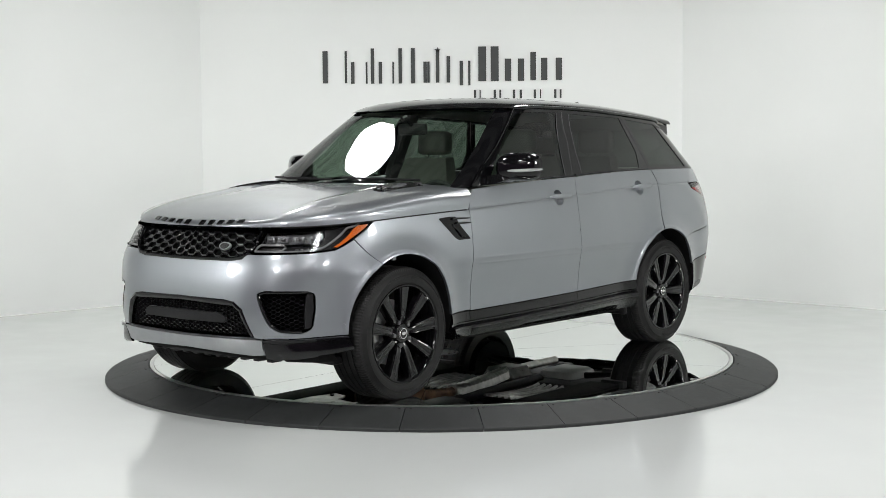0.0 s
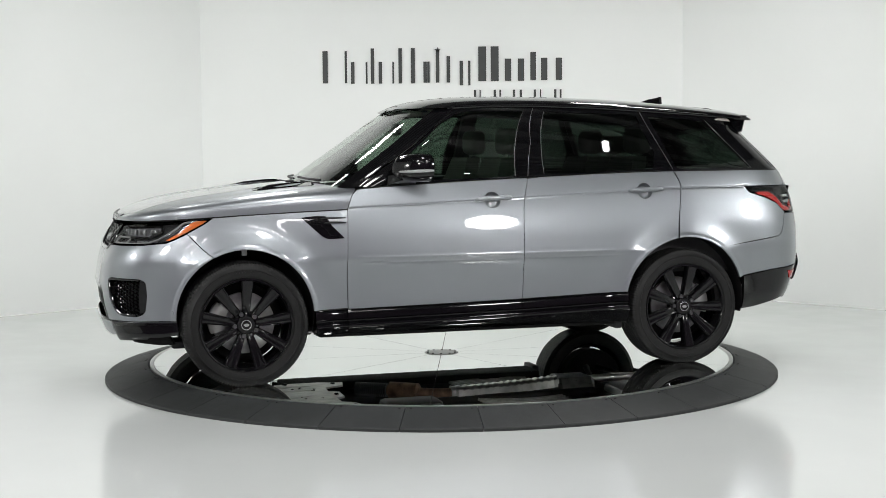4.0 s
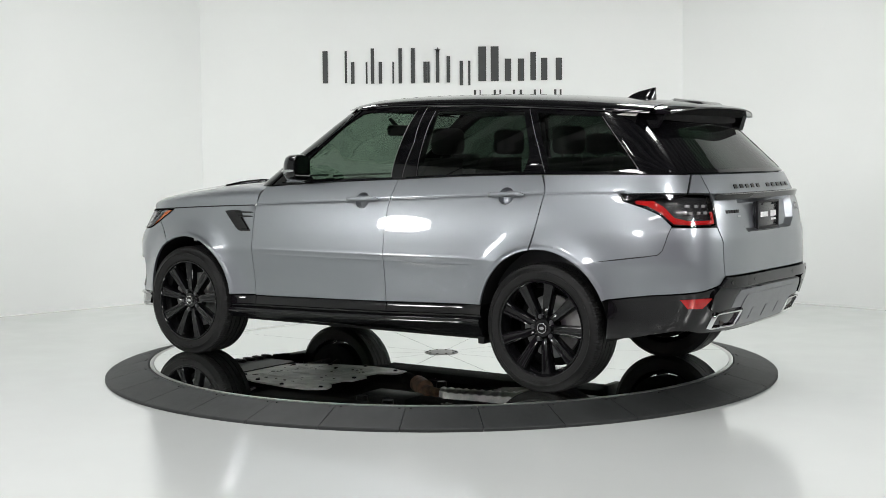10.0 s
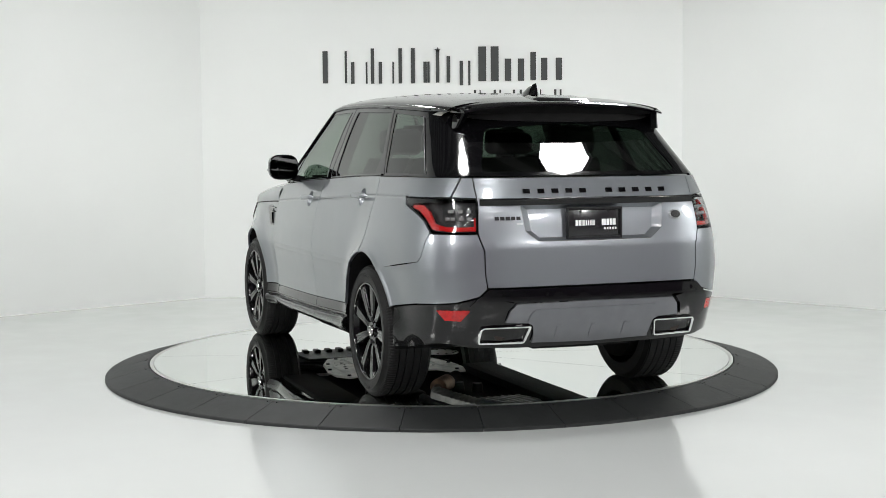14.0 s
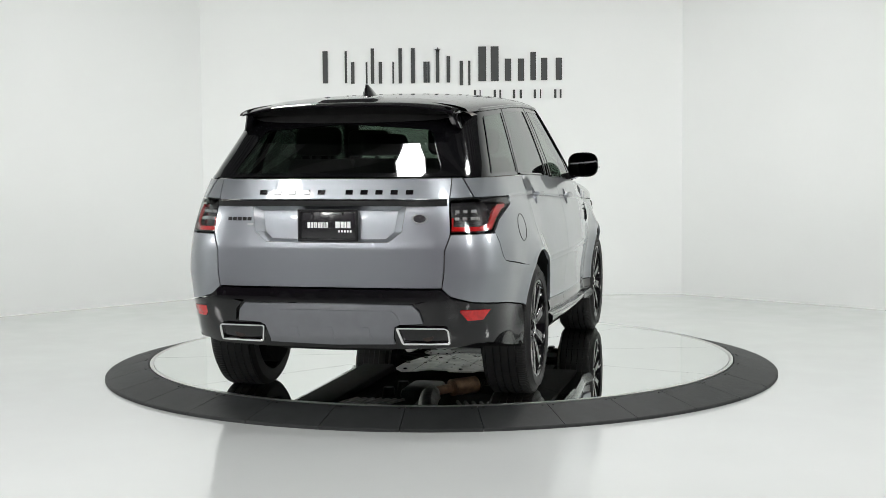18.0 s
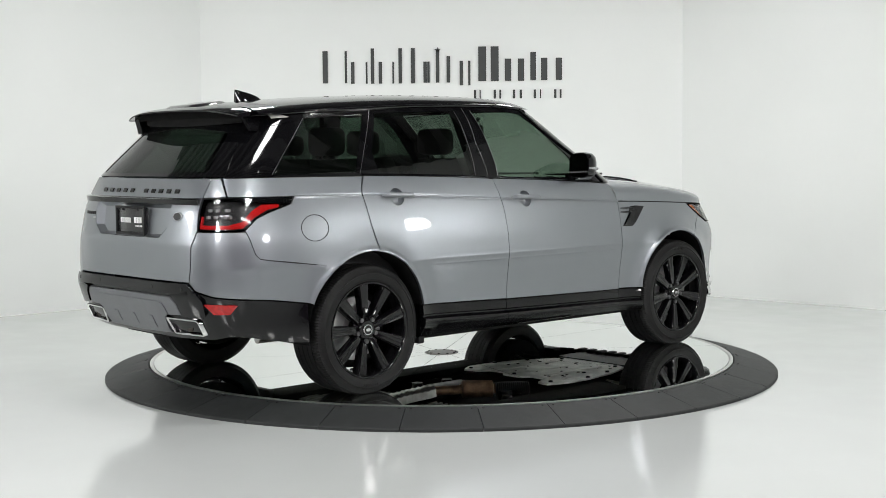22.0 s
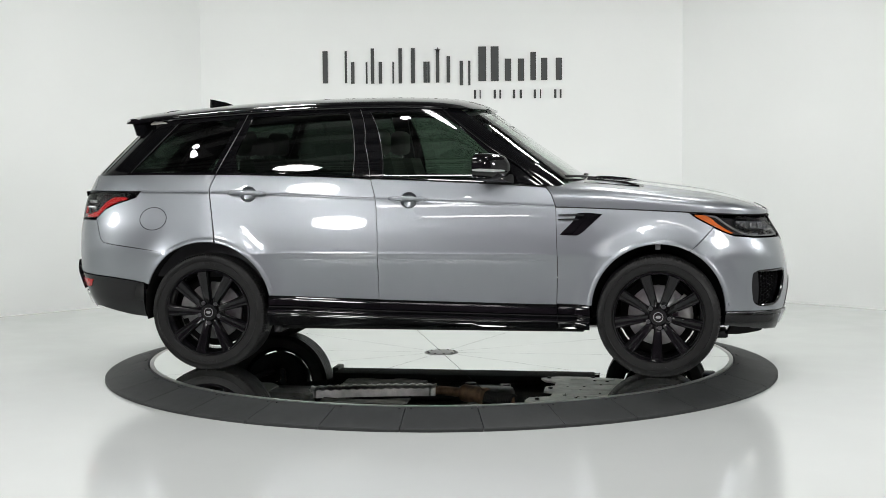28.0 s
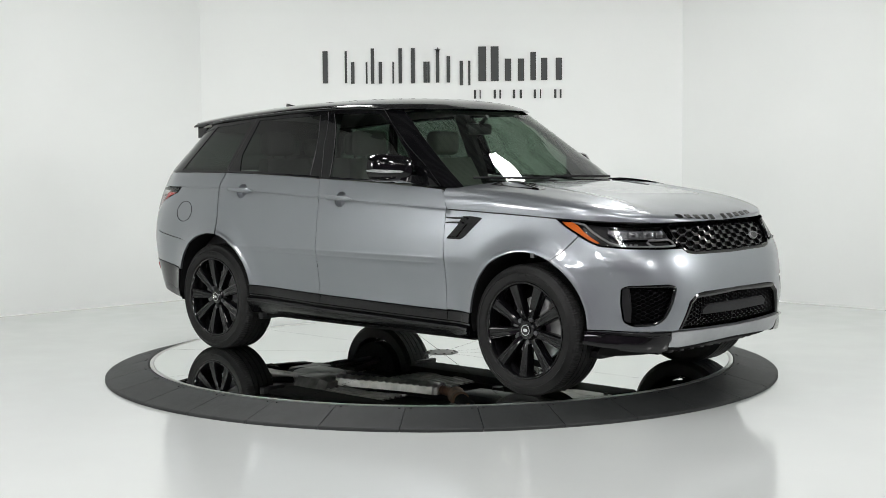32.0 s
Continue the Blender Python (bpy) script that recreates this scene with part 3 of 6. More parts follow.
def panel(name, shell, outer, material, parent, holes=(), side=1, step=0.045, gap=0.002, lift=0.0, rim=0.018, lines=(), label="", hole_rim=None):
    """A sheet-metal or glass panel cut from a shell: outer and holes are polygons over (a, z), its edges are folded in by rim."""
    outer = densify(shrink(outer, gap), step * 0.6)
    holes = [densify(shrink(h, -gap) if area2(h) > 0 else shrink(h[::-1], -gap), step * 0.5) for h in holes]
    pts, edges = [], []
    for loop in [outer, *holes]:
        s = len(pts)
        pts += loop
        edges += [(s + i, s + (i + 1) % len(loop)) for i in range(len(loop))]
    nb = len(pts)
    xs, ys = [p[0] for p in outer], [p[1] for p in outer]
    gx = np.arange(min(xs) + step / 2, max(xs), step)
    gy = np.arange(min(ys) + step / 2, max(ys), step)
    border = np.array(pts)

    def clear(x, y, d):
        return np.min((border[:, 0] - x) ** 2 + (border[:, 1] - y) ** 2) > d * d and inside(outer, x, y) and not any(inside(h, x, y) for h in holes)
    extra = [(x, y) for ln in lines for x, y in ln if clear(x, y, 0.004)]
    pts += extra
    ex = np.array(extra) if extra else None
    for x in gx:
        for y in gy:
            if clear(x, y, step * 0.45) and (ex is None or np.min((ex[:, 0] - x) ** 2 + (ex[:, 1] - y) ** 2) > (step * 0.4) ** 2):
                pts.append((x, y))
    from mathutils import geometry
    vs, es, fs, *_ = geometry.delaunay_2d_cdt([Vector(p) for p in pts], edges, [], 0, 1e-7)
    tris = []
    for f in fs:
        cx, cy = sum(vs[i].x for i in f) / len(f), sum(vs[i].y for i in f) / len(f)
        if inside(outer, cx, cy) and not any(inside(h, cx, cy) for h in holes):
            tris.append(list(f))
    verts, norms = [], []
    for v in vs:
        p, n = shell.frame_at(v.x, v.y)
        p = p + n * lift
        if side < 0:
            p, n = Vector((p.x, -p.y, p.z)), Vector((n.x, -n.y, n.z))
        verts.append(p)
        norms.append(n)
    faces = []
    for f in tris:
        a, b, c = verts[f[0]], verts[f[1]], verts[f[2]]
        if (b - a).cross(c - a).dot(norms[f[0]]) < 0:
            f = f[::-1]
        faces.append(f)
    # folded edge
    count = {}
    for f in faces:
        for i in range(len(f)):
            count[(f[i], f[(i + 1) % len(f)])] = 1
    rims = [(a, b) for a, b in count if (b, a) not in count]
    base = len(verts)
    if rim:
        top, low = {}, {}
        for a, b in rims:
            for k in (a, b):
                if k not in top:
                    top[k] = len(verts)
                    verts.append(verts[k].copy())
                    norms.append(Vector((0, 0, 0)))
                    low[k] = len(verts)
                    verts.append(verts[k] - norms[k] * rim)
                    norms.append(Vector((0, 0, 0)))
        for a, b in rims:
            n = (verts[b] - verts[a]).cross(norms[a]).normalized()
            for k in (top[a], low[a], top[b], low[b]):
                norms[k] = norms[k] + n
            faces.append([top[b], top[a], low[a], low[b]])
    me = bpy.data.meshes.new(name)
    me.from_pydata([tuple(v) for v in verts], [], faces)
    me.polygons.foreach_set("use_smooth", [True] * len(me.polygons))
    me.materials.append(material)
    me.update()
    me.normals_split_custom_set_from_vertices([tuple(n.normalized()) if n.length > 1e-9 else (0, 0, 1) for n in norms])
    ob = new(name, me)
    ob.parent = parent
    if label:
        tagged(ob, label)
    return ob


def side_poly(shell, pts):
    """A polygon of (x, z) on the car's side, as (a, z)."""
    return [sx(x, z) for x, z in pts]


def sheet(name, f, us, vs, material, parent, label="", thick=0.0):
    """A patch f(u, v) over a grid."""
    bm = bmesh.new()
    g = [[bm.verts.new(f(u, v)) for v in vs] for u in us]
    for a, b in zip(g, g[1:]):
        for k in range(len(vs) - 1):
            bm.faces.new((a[k], a[k + 1], b[k + 1], b[k]))
    bmesh.ops.recalc_face_normals(bm, faces=bm.faces)
    if thick:
        r = bmesh.ops.solidify(bm, geom=bm.faces[:], thickness=thick)
    return part(name, bm, material, parent, label)


def door_front_line(z):
    return float(np.interp(z, [0.45, 0.70, 1.065, 1.15, 1.19], [0.827, 0.834, 0.821, 0.79, 0.755]))


def door_mid_line(z):
    return float(np.interp(z, [0.45, 0.9, 1.059, 1.15, 1.25], [-0.314, -0.318, -0.328, -0.345, -0.376]))


def solve(lo, hi, f, target, rising):
    for _ in range(36):
        m = (lo + hi) / 2
        if (f(m) < target) == rising:
            lo = m
        else:
            hi = m
    return (lo + hi) / 2


def fy(y, z):
    """Point of the nose at y and height z, as (a, z)."""
    return math.copysign(solve(0.0, body.lf, lambda a: body.half(a, z)[1], abs(y), True), y), z


def ry(y, z):
    """Point of the tail at y and height z."""
    a = solve(body.length - body.lr, body.length, lambda a: body.half(a, z)[1], abs(y), False)
    return (a if y >= 0 else 2 * body.length - a), z


def sx(x, z):
    """Point of the left side at x and height z."""
    return solve(0.2, body.length - 0.2, lambda a: body.half(a, z)[0], x, False), z


# --- panels of both sides ---
doors = {}
for side in (1, -1):
    # front wing
    a0 = 63.0
    wing = [(x, shut_z(x)) for x in (1.64, 1.445, 1.25, 1.08, 0.95)] + [(door_front_line(z), z) for z in (1.065, 0.95, 0.82, 0.7, 0.58, 0.455)]
    wing += [(1.02, 0.448)] + arc(AXLE, *ARCH_F, 176.5, a0)
    wing += [(1.80, 0.937), (1.79, 0.943), (1.70, 0.991)]
    # doors
    lines = []
    for x in np.arange(-1.95, 0.84, 0.03):
        lines += [[(body.at_x(x), crease_z(x) + d) for d in (-0.016, -0.008, -0.004, 0.0, 0.004, 0.008, 0.016)] + [(body.at_x(x), z) for z in (0.455, 0.475, 0.495, 0.515, 0.54, 0.727, 0.732, 0.737, 0.742, 0.748, 0.756, 0.762, 0.767, 0.772, 0.777, 0.783, 0.795)]]
    arches = [[sx(*q) for q in arc(ax, c[0], c[1] + d, 2, 178, 50)] for ax, c in ((AXLE, ARCH_F), (-AXLE, ARCH_R)) for d in (0.010, 0.019, 0.026, 0.035, 0.05)]
    lines += arches
    front = [(door_front_line(z), z) for z in (0.449, 0.58, 0.7, 0.82, 0.95, 1.065, 1.15, 1.19)]
    front += [(x, belt_z(x)) for x in (0.6, 0.3, 0.0, -0.2, -0.36)]
    front += [(door_mid_line(z), z) for z in (1.244, 1.15, 1.059, 0.9, 0.7, 0.473)]
    cup1 = [(body.at_x(-0.118) + 0.052 * math.cos(t), 1.112 + 0.050 * math.sin(t)) for t in np.linspace(0, 2 * math.pi, 20, endpoint=False)]
    cup2 = [(body.at_x(-1.19) + 0.052 * math.cos(t), 1.152 + 0.050 * math.sin(t)) for t in np.linspace(0, 2 * math.pi, 20, endpoint=False)]
    d1 = panel("front_door", body, side_poly(body, front), PAINT, car, side=side, lines=lines, holes=[cup1])
    rear = [(door_mid_line(z), z) for z in (0.474, 0.7, 0.9, 1.059, 1.15, 1.244)] + [(x, belt_z(x)) for x in (-0.45, -0.7, -0.9, -1.1, -1.25, -1.415)]
    rear += [(-1.450, 1.21), (-1.455, 1.177), (-1.428, 1.018), (-1.395, 0.84)] + arc(-AXLE, *ARCH_R, 81.5, 10.5)
    d2 = panel("rear_door", body, side_poly(body, rear), PAINT, car, side=side, lines=lines, holes=[cup2])
    for door, cup, cx, cz in ((d1, cup1, -0.118, 1.112), (d2, cup2, -1.19, 1.152)):
        bm = bmesh.new()
        rows = []
        for k, d in ((1.03, 0.0), (0.97, 0.018), (0.80, 0.036), (0.4, 0.046), (0.05, 0.048)):
            row = []
            for a, z in cup:
                p, n = body.frame_at(body.at_x(cx) + (a - body.at_x(cx)) * k, cz + (z - cz) * k)
                p = p - Vector((0, 0.98, 0.17)) * (d + 0.0015)
                row.append(bm.verts.new((p.x, side * p.y, p.z)))
            rows.append(row)
        for a, b in zip(rows, rows[1:]):
            for k in range(len(a)):
                bm.faces.new((a[k], a[(k + 1) % len(a)], b[(k + 1) % len(a)], b[k]))
        bm.faces.new(rows[-1])
        bmesh.ops.recalc_face_normals(bm, faces=bm.faces)
        part("handle_cup", bm, PAINT, door)
        # lens-shaped pull handle standing off the door
        bm = bmesh.new()
        rows = []
        for t in np.linspace(-1, 1, 17):
            x = cx - 0.006 + 0.128 * t
            h = 0.0125 * (1 - abs(t) ** 8) ** 0.5 + 0.003
            p, n = body.frame_at(body.at_x(x), cz + 0.004 - 0.034 * (x - cx))
            p, n = p + Vector((0, 0.003, 0)), Vector((0, 0.98, 0.17))
            lift = 0.012 + 0.028 * max(0.0, 1 - t ** 8)
            row = []
            for q in np.linspace(0, 2 * math.pi, 10, endpoint=False):
                v = p + n * (lift + 0.011 * math.sin(q) * (1 - 0.5 * t ** 6)) + Vector((0, 0, h * math.cos(q)))
                row.append(bm.verts.new((v.x, side * v.y, v.z)))
            rows.append(row)
        for a, b in zip(rows, rows[1:]):
            for k in range(10):
                bm.faces.new((a[k], a[(k + 1) % 10], b[(k + 1) % 10], b[k]))
        bm.faces.new(rows[0])
        bm.faces.new(rows[-1][::-1])
        bmesh.ops.recalc_face_normals(bm, faces=bm.faces)
        part("door_handle", bm, PAINT, door, "body-coloured pull handle")
    panel("front_wing", body, side_poly(body, wing), PAINT, car, side=side, lines=arches)
    doors[side] = (d1, d2)
    # rear quarter
    quarter = [(-1.425, 1.279), (-1.7, 1.281), (-2.0, 1.281), (-2.2, 1.280), (-2.29, 1.279), (-2.30, 1.176), (-1.935, 1.174), (-1.963, 1.133), (-2.02, 1.116),
               (-2.11, 1.088), (-2.19, 1.053), (-2.255, 0.993), (-2.235, 0.93), (-2.215, 0.86), (-2.19, 0.834), (-2.12, 0.824), (-1.955, 0.803), (-1.728, 0.768)]
    quarter += arc(-AXLE, *ARCH_R, 123, 82) + [(-1.43, 1.018), (-1.457, 1.177), (-1.452, 1.21)]
    panel("quarter_panel", body, side_poly(body, quarter), PAINT, car, side=side, lines=lines)

# --- the nose ---
hood_mid = spline([0.80, 1.10, 1.33, 1.56, 1.765, 1.92, 2.04, 2.11, 2.16, 2.185, 2.195], [1.236, 1.223, 1.200, 1.171, 1.143, 1.113, 1.082, 1.059, 1.037, 1.020, 1.000])
HOOD_X = 2.195


def edge_width(x):
    """Half width of the body along the bonnet's shut line."""
    z = shut_z(x)
    w = half_width(x, z)
    if x > XCF:
        w *= max(0.0, 1 - ((x - XCF) / (nose(z) - XCF)) ** round_f(z)) ** (1 / round_f(z))
    return w


def hood_point(u, v):
    """u from the scuttle (0) to the front edge (1), v from one edge (-1) to the other (1)."""
    s, c = math.sin(abs(v) * math.pi / 2), max(0.0, math.cos(v * math.pi / 2))
    p = 4.2
    yy = s ** (2 / p)
    x0 = 0.752 + 0.29 * (1 - min(1.0, yy / 0.87) ** 6)
    x0 = max(x0, door_front_line(1.07 + 0.166 * c ** (2 / p)) + 0.004)
    x = x0 + (HOOD_X - x0) * (1 - (1 - u) ** 2.2)
    ze = shut_z(x) + 0.002
    y = edge_width(x) * yy
    z = ze + (hood_mid(x) - ze) * c ** (2 / p) + 0.012 * math.exp(-((y - 0.60) / 0.06) ** 2) * (1 - u ** 4) * c
    return Vector((x, math.copysign(y, v), z))


hood = sheet("hood", hood_point, [i / 44 for i in range(45)], [-1 + i / 36 for i in range(73)], PAINT, car, thick=0.0)

for side in (1, -1):
    bm = bmesh.new()
    line = []
    for x in np.linspace(0.84, 2.10, 60):
        line.append((x, side * (edge_width(x) - 0.003), shut_z(x) - 0.0015))
    sweep(bm, line, 0.0055, 6)
    bmesh.ops.recalc_face_normals(bm, faces=bm.faces)
    part("hood_seam", bm, BLACK_MATT, hood)


def both(pts):
    """Closes a polygon over the middle of the nose from its left half."""
    return pts + [(-a, z) for a, z in reversed(pts) if abs(a) > 1e-6]


def both_rear(pts):
    return pts + [(2 * body.length - a, z) for a, z in reversed(pts) if abs(a - body.length) > 1e-6]


def mirrored(poly):
    return [(-a, z) for a, z in poly][::-1]


def trace(name, shell, pts, r, material, parent, lift=0.0, side=1, seg=8, label="", step=0.02):
    """A round bead along a line over a shell."""
    out = []
    for (a0, z0), (a1, z1) in zip(pts, pts[1:]):
        n = max(1, int(math.hypot(a1 - a0, z1 - z0) / step))
        out += [(a0 + (a1 - a0) * k / n, z0 + (z1 - z0) * k / n) for k in range(n)]
    out.append(pts[-1])
    line = []
    for a, z in out:
        p, n = shell.frame_at(a, z)
        p = p + n * lift
        line.append((p.x, side * p.y, p.z))
    bm = bmesh.new()
    sweep(bm, line, r, seg)
    bmesh.ops.recalc_face_normals(bm, faces=bm.faces)
    return part(name, bm, material, parent, label)


HEXA = [(-1 / 3, 0), (-1 / 6, 1), (1 / 6, 1), (1 / 3, 0), (1 / 6, -1), (-1 / 6, -1)]


def mesh_screen(name, shell, poly, du, dz, bar, material, parent, lift, side=1, depth=0.014):
    """A honeycomb screen of flat hexagonal openings over a shell, cut to a polygon."""
    bm = bmesh.new()
    us, zs = [p[0] for p in poly], [p[1] for p in poly]
    j, z = 0, min(zs)
    while z < max(zs) + dz / 2:
        u = min(us) + (du / 2 if j % 2 else 0.0)
        while u < max(us) + du / 2:
            outer = [(u + hx_ * du, z + hz_ * dz) for hx_, hz_ in HEXA]
            if inside(poly, u, z) and sum(inside(poly, a, b) for a, b in outer) >= 3:
                ring_o, ring_i, ring_d = [], [], []
                for a, b in outer:
                    p, n = shell.frame_at(a, b)
                    p = p + n * (lift - 0.002)
                    ring_o.append(bm.verts.new((p.x, side * p.y, p.z)))
                for a, b in outer:
                    a2, b2 = u + (a - u) * (1 - bar / du * 1.4), z + (b - z) * (1 - bar / dz * 0.9)
                    p, n = shell.frame_at(a2, b2)
                    q = p + n * (lift + 0.001)
                    ring_i.append(bm.verts.new((q.x, side * q.y, q.z)))
                    q = p + n * (lift - depth)
                    ring_d.append(bm.verts.new((q.x, side * q.y, q.z)))
                for k in range(6):
                    m = (k + 1) % 6
                    bm.faces.new((ring_o[k], ring_o[m], ring_i[m], ring_i[k]))
                    bm.faces.new((ring_i[k], ring_i[m], ring_d[m], ring_d[k]))
            u += du
        z += dz
        j += 1
    return tagged(part(name, bm, material, parent, smooth=False), kind="stuff")


def bars(name, place, widths, height, material, parent, depth=0.006, spacing=0.02):
    """Writing that stands as plain bars: place(u, v, d) puts a point of the line in space, u along it."""
    total = sum(widths) + spacing * (len(widths) - 1)
    u = -total / 2
    for w in widths:
        if w > 0:
            bm = bmesh.new()
            prism(bm, [(u, -height / 2), (u + w, -height / 2), (u + w, height / 2), (u, height / 2)], place, depth)
            part(name, bm, material, parent, smooth=False)
        u += abs(w) + spacing


LAMP = [fy(0.480, 0.866), fy(0.515, 0.93), fy(0.525, 0.994), fy(0.70, 0.999), sx(1.995, 1.009), sx(1.80, 1.019), sx(1.645, 1.027),
        sx(1.700, 0.993), sx(1.79, 0.945), sx(1.87, 0.905), sx(1.925, 0.884), fy(0.79, 0.872), fy(0.62, 0.866)]
GRILLE = [(0.0, 0.996), fy(0.3, 0.995), fy(0.52, 0.992), fy(0.508, 0.90), fy(0.480, 0.862), fy(0.45, 0.838), fy(0.38, 0.828), (0.0, 0.822)]
LOWER = [(0.0, 0.614), fy(0.36, 0.612), fy(0.43, 0.602), fy(0.49, 0.565), fy(0.552, 0.410), (0.0, 0.398)]
FOG = [fy(0.575, 0.652), fy(0.62, 0.668), fy(0.795, 0.664), sx(2.048, 0.650), sx(2.040, 0.56), sx(2.052, 0.456), fy(0.77, 0.432), fy(0.685, 0.440), fy(0.64, 0.475)]
bumper = [(0.0, 0.820), fy(0.38, 0.826), fy(0.45, 0.836), fy(0.48, 0.862), fy(0.62, 0.863), fy(0.79, 0.869), sx(1.927, 0.881), sx(1.872, 0.902),
          sx(1.80, 0.935)] + [sx(x, z) for x, z in arc(AXLE, *ARCH_F, 63, 2)] + [sx(1.875, 0.412), fy(0.75, 0.404), fy(0.60, 0.402), fy(0.553, 0.404), (0.0, 0.392)]
bumper_front = panel("front_bumper", body, both(bumper), PAINT, car, lines=arches + [mirrored(q) for q in arches], holes=[both(LOWER), rounded(FOG, 0.03), mirrored(rounded(FOG, 0.03))])
lg = panel("lower_grille", body, both(LOWER), BLACK_MATT, bumper_front, lift=-0.055, rim=-0.05)
mesh_screen("mesh", body, both(LOWER), 0.062, 0.0125, 0.0037, GRILLE_GREY, lg, -0.03)
trace("surround", body, [(-LOWER[4][0] + 0.012, 0.415), (-LOWER[3][0] + 0.012, 0.56), (-LOWER[2][0], 0.594), (0.0, 0.606), (LOWER[2][0], 0.594), (LOWER[3][0] - 0.012, 0.56), (LOWER[4][0] - 0.012, 0.415)], 0.017, BLACK, lg, -0.012)
panel("blanking_panel", body, both([(0.0, 0.535), fy(0.31, 0.535), fy(0.36, 0.505), fy(0.345, 0.475), (0.0, 0.470)]), BLACK_SATIN, lg, lift=-0.018, rim=0.03)
for side in (1, -1):
    fv = panel("fog_vent", body, rounded(FOG, 0.03), BLACK_MATT, bumper_front, side=side, lift=-0.06, rim=-0.055)
    mesh_screen("mesh", body, FOG, 0.056, 0.0118, 0.0034, GRILLE_GREY, fv, -0.035, side)
    panel("side_blade", body, [sx(2.088, 0.653), sx(2.052, 0.648), sx(2.045, 0.56), sx(2.056, 0.46), sx(2.090, 0.450)], BLACK_SATIN, fv, side=side, lift=-0.014, rim=0.03)
    trace("vent_frame", body, [fy(0.80, 0.660), fy(0.62, 0.660), fy(0.586, 0.648), fy(0.650, 0.478), fy(0.690, 0.448), fy(0.77, 0.441)], 0.008, BLACK, fv, -0.006, side)
    for xs_, zs_ in ((1.90, 0.462),):
        p, n = body.frame_at(*sx(xs_, zs_))
        bm = bmesh.new()
        cyl(bm, (p.x, side * p.y, p.z), (p.x + n.x * 0.003, side * (p.y + n.y * 0.003), p.z + n.z * 0.003), 0.013, 0.012, 16)
        part("parking_sensor", bm, PAINT, bumper_front)

gr = panel("grille", body, both(GRILLE), BLACK_MATT, car, rim=-0.045, lift=-0.05, label="black honeycomb radiator grille")
mesh_screen("mesh", body, both(GRILLE), 0.135, 0.0235, 0.010, GRILLE_GREY, gr, -0.018, depth=0.02)
trace("surround", body, [fy(-0.518, 0.986), fy(-0.506, 0.90), fy(-0.478, 0.866), fy(-0.445, 0.845), fy(-0.38, 0.834), (0.0, 0.828), fy(0.38, 0.834), fy(0.445, 0.845), fy(0.478, 0.866), fy(0.506, 0.90), fy(0.518, 0.986)], 0.011, BLACK, gr, -0.006)
panel("lower_bar", body, both([(0.0, 0.842), fy(0.38, 0.848), fy(0.44, 0.856), fy(0.42, 0.838), fy(0.36, 0.828), (0.0, 0.822)]), BLACK, gr, lift=-0.012, rim=0.02)
# oval badge, left plain
p, n = body.frame_at(*fy(0.30, 0.902))
bm = bmesh.new()
q = Matrix.Translation(p - n * 0.012) @ n.to_track_quat("Z", "Y").to_matrix().to_4x4() @ Matrix.Diagonal((1.0, 0.55, 1, 1))
bmesh.ops.create_cone(bm, cap_ends=True, segments=28, radius1=0.045, radius2=0.042, depth=0.012, matrix=Matrix.Translation(n * 0.012) @ q)
badge = part("badge", bm, SATIN_SILVER, gr, "small oval badge with a silver ring")
bm = bmesh.new()
bmesh.ops.create_cone(bm, cap_ends=True, segments=28, radius1=0.034, radius2=0.033, depth=0.014, matrix=Matrix.Translation(n * 0.0125) @ q)
part("badge_field", bm, PLATE, badge, "dark badge field")

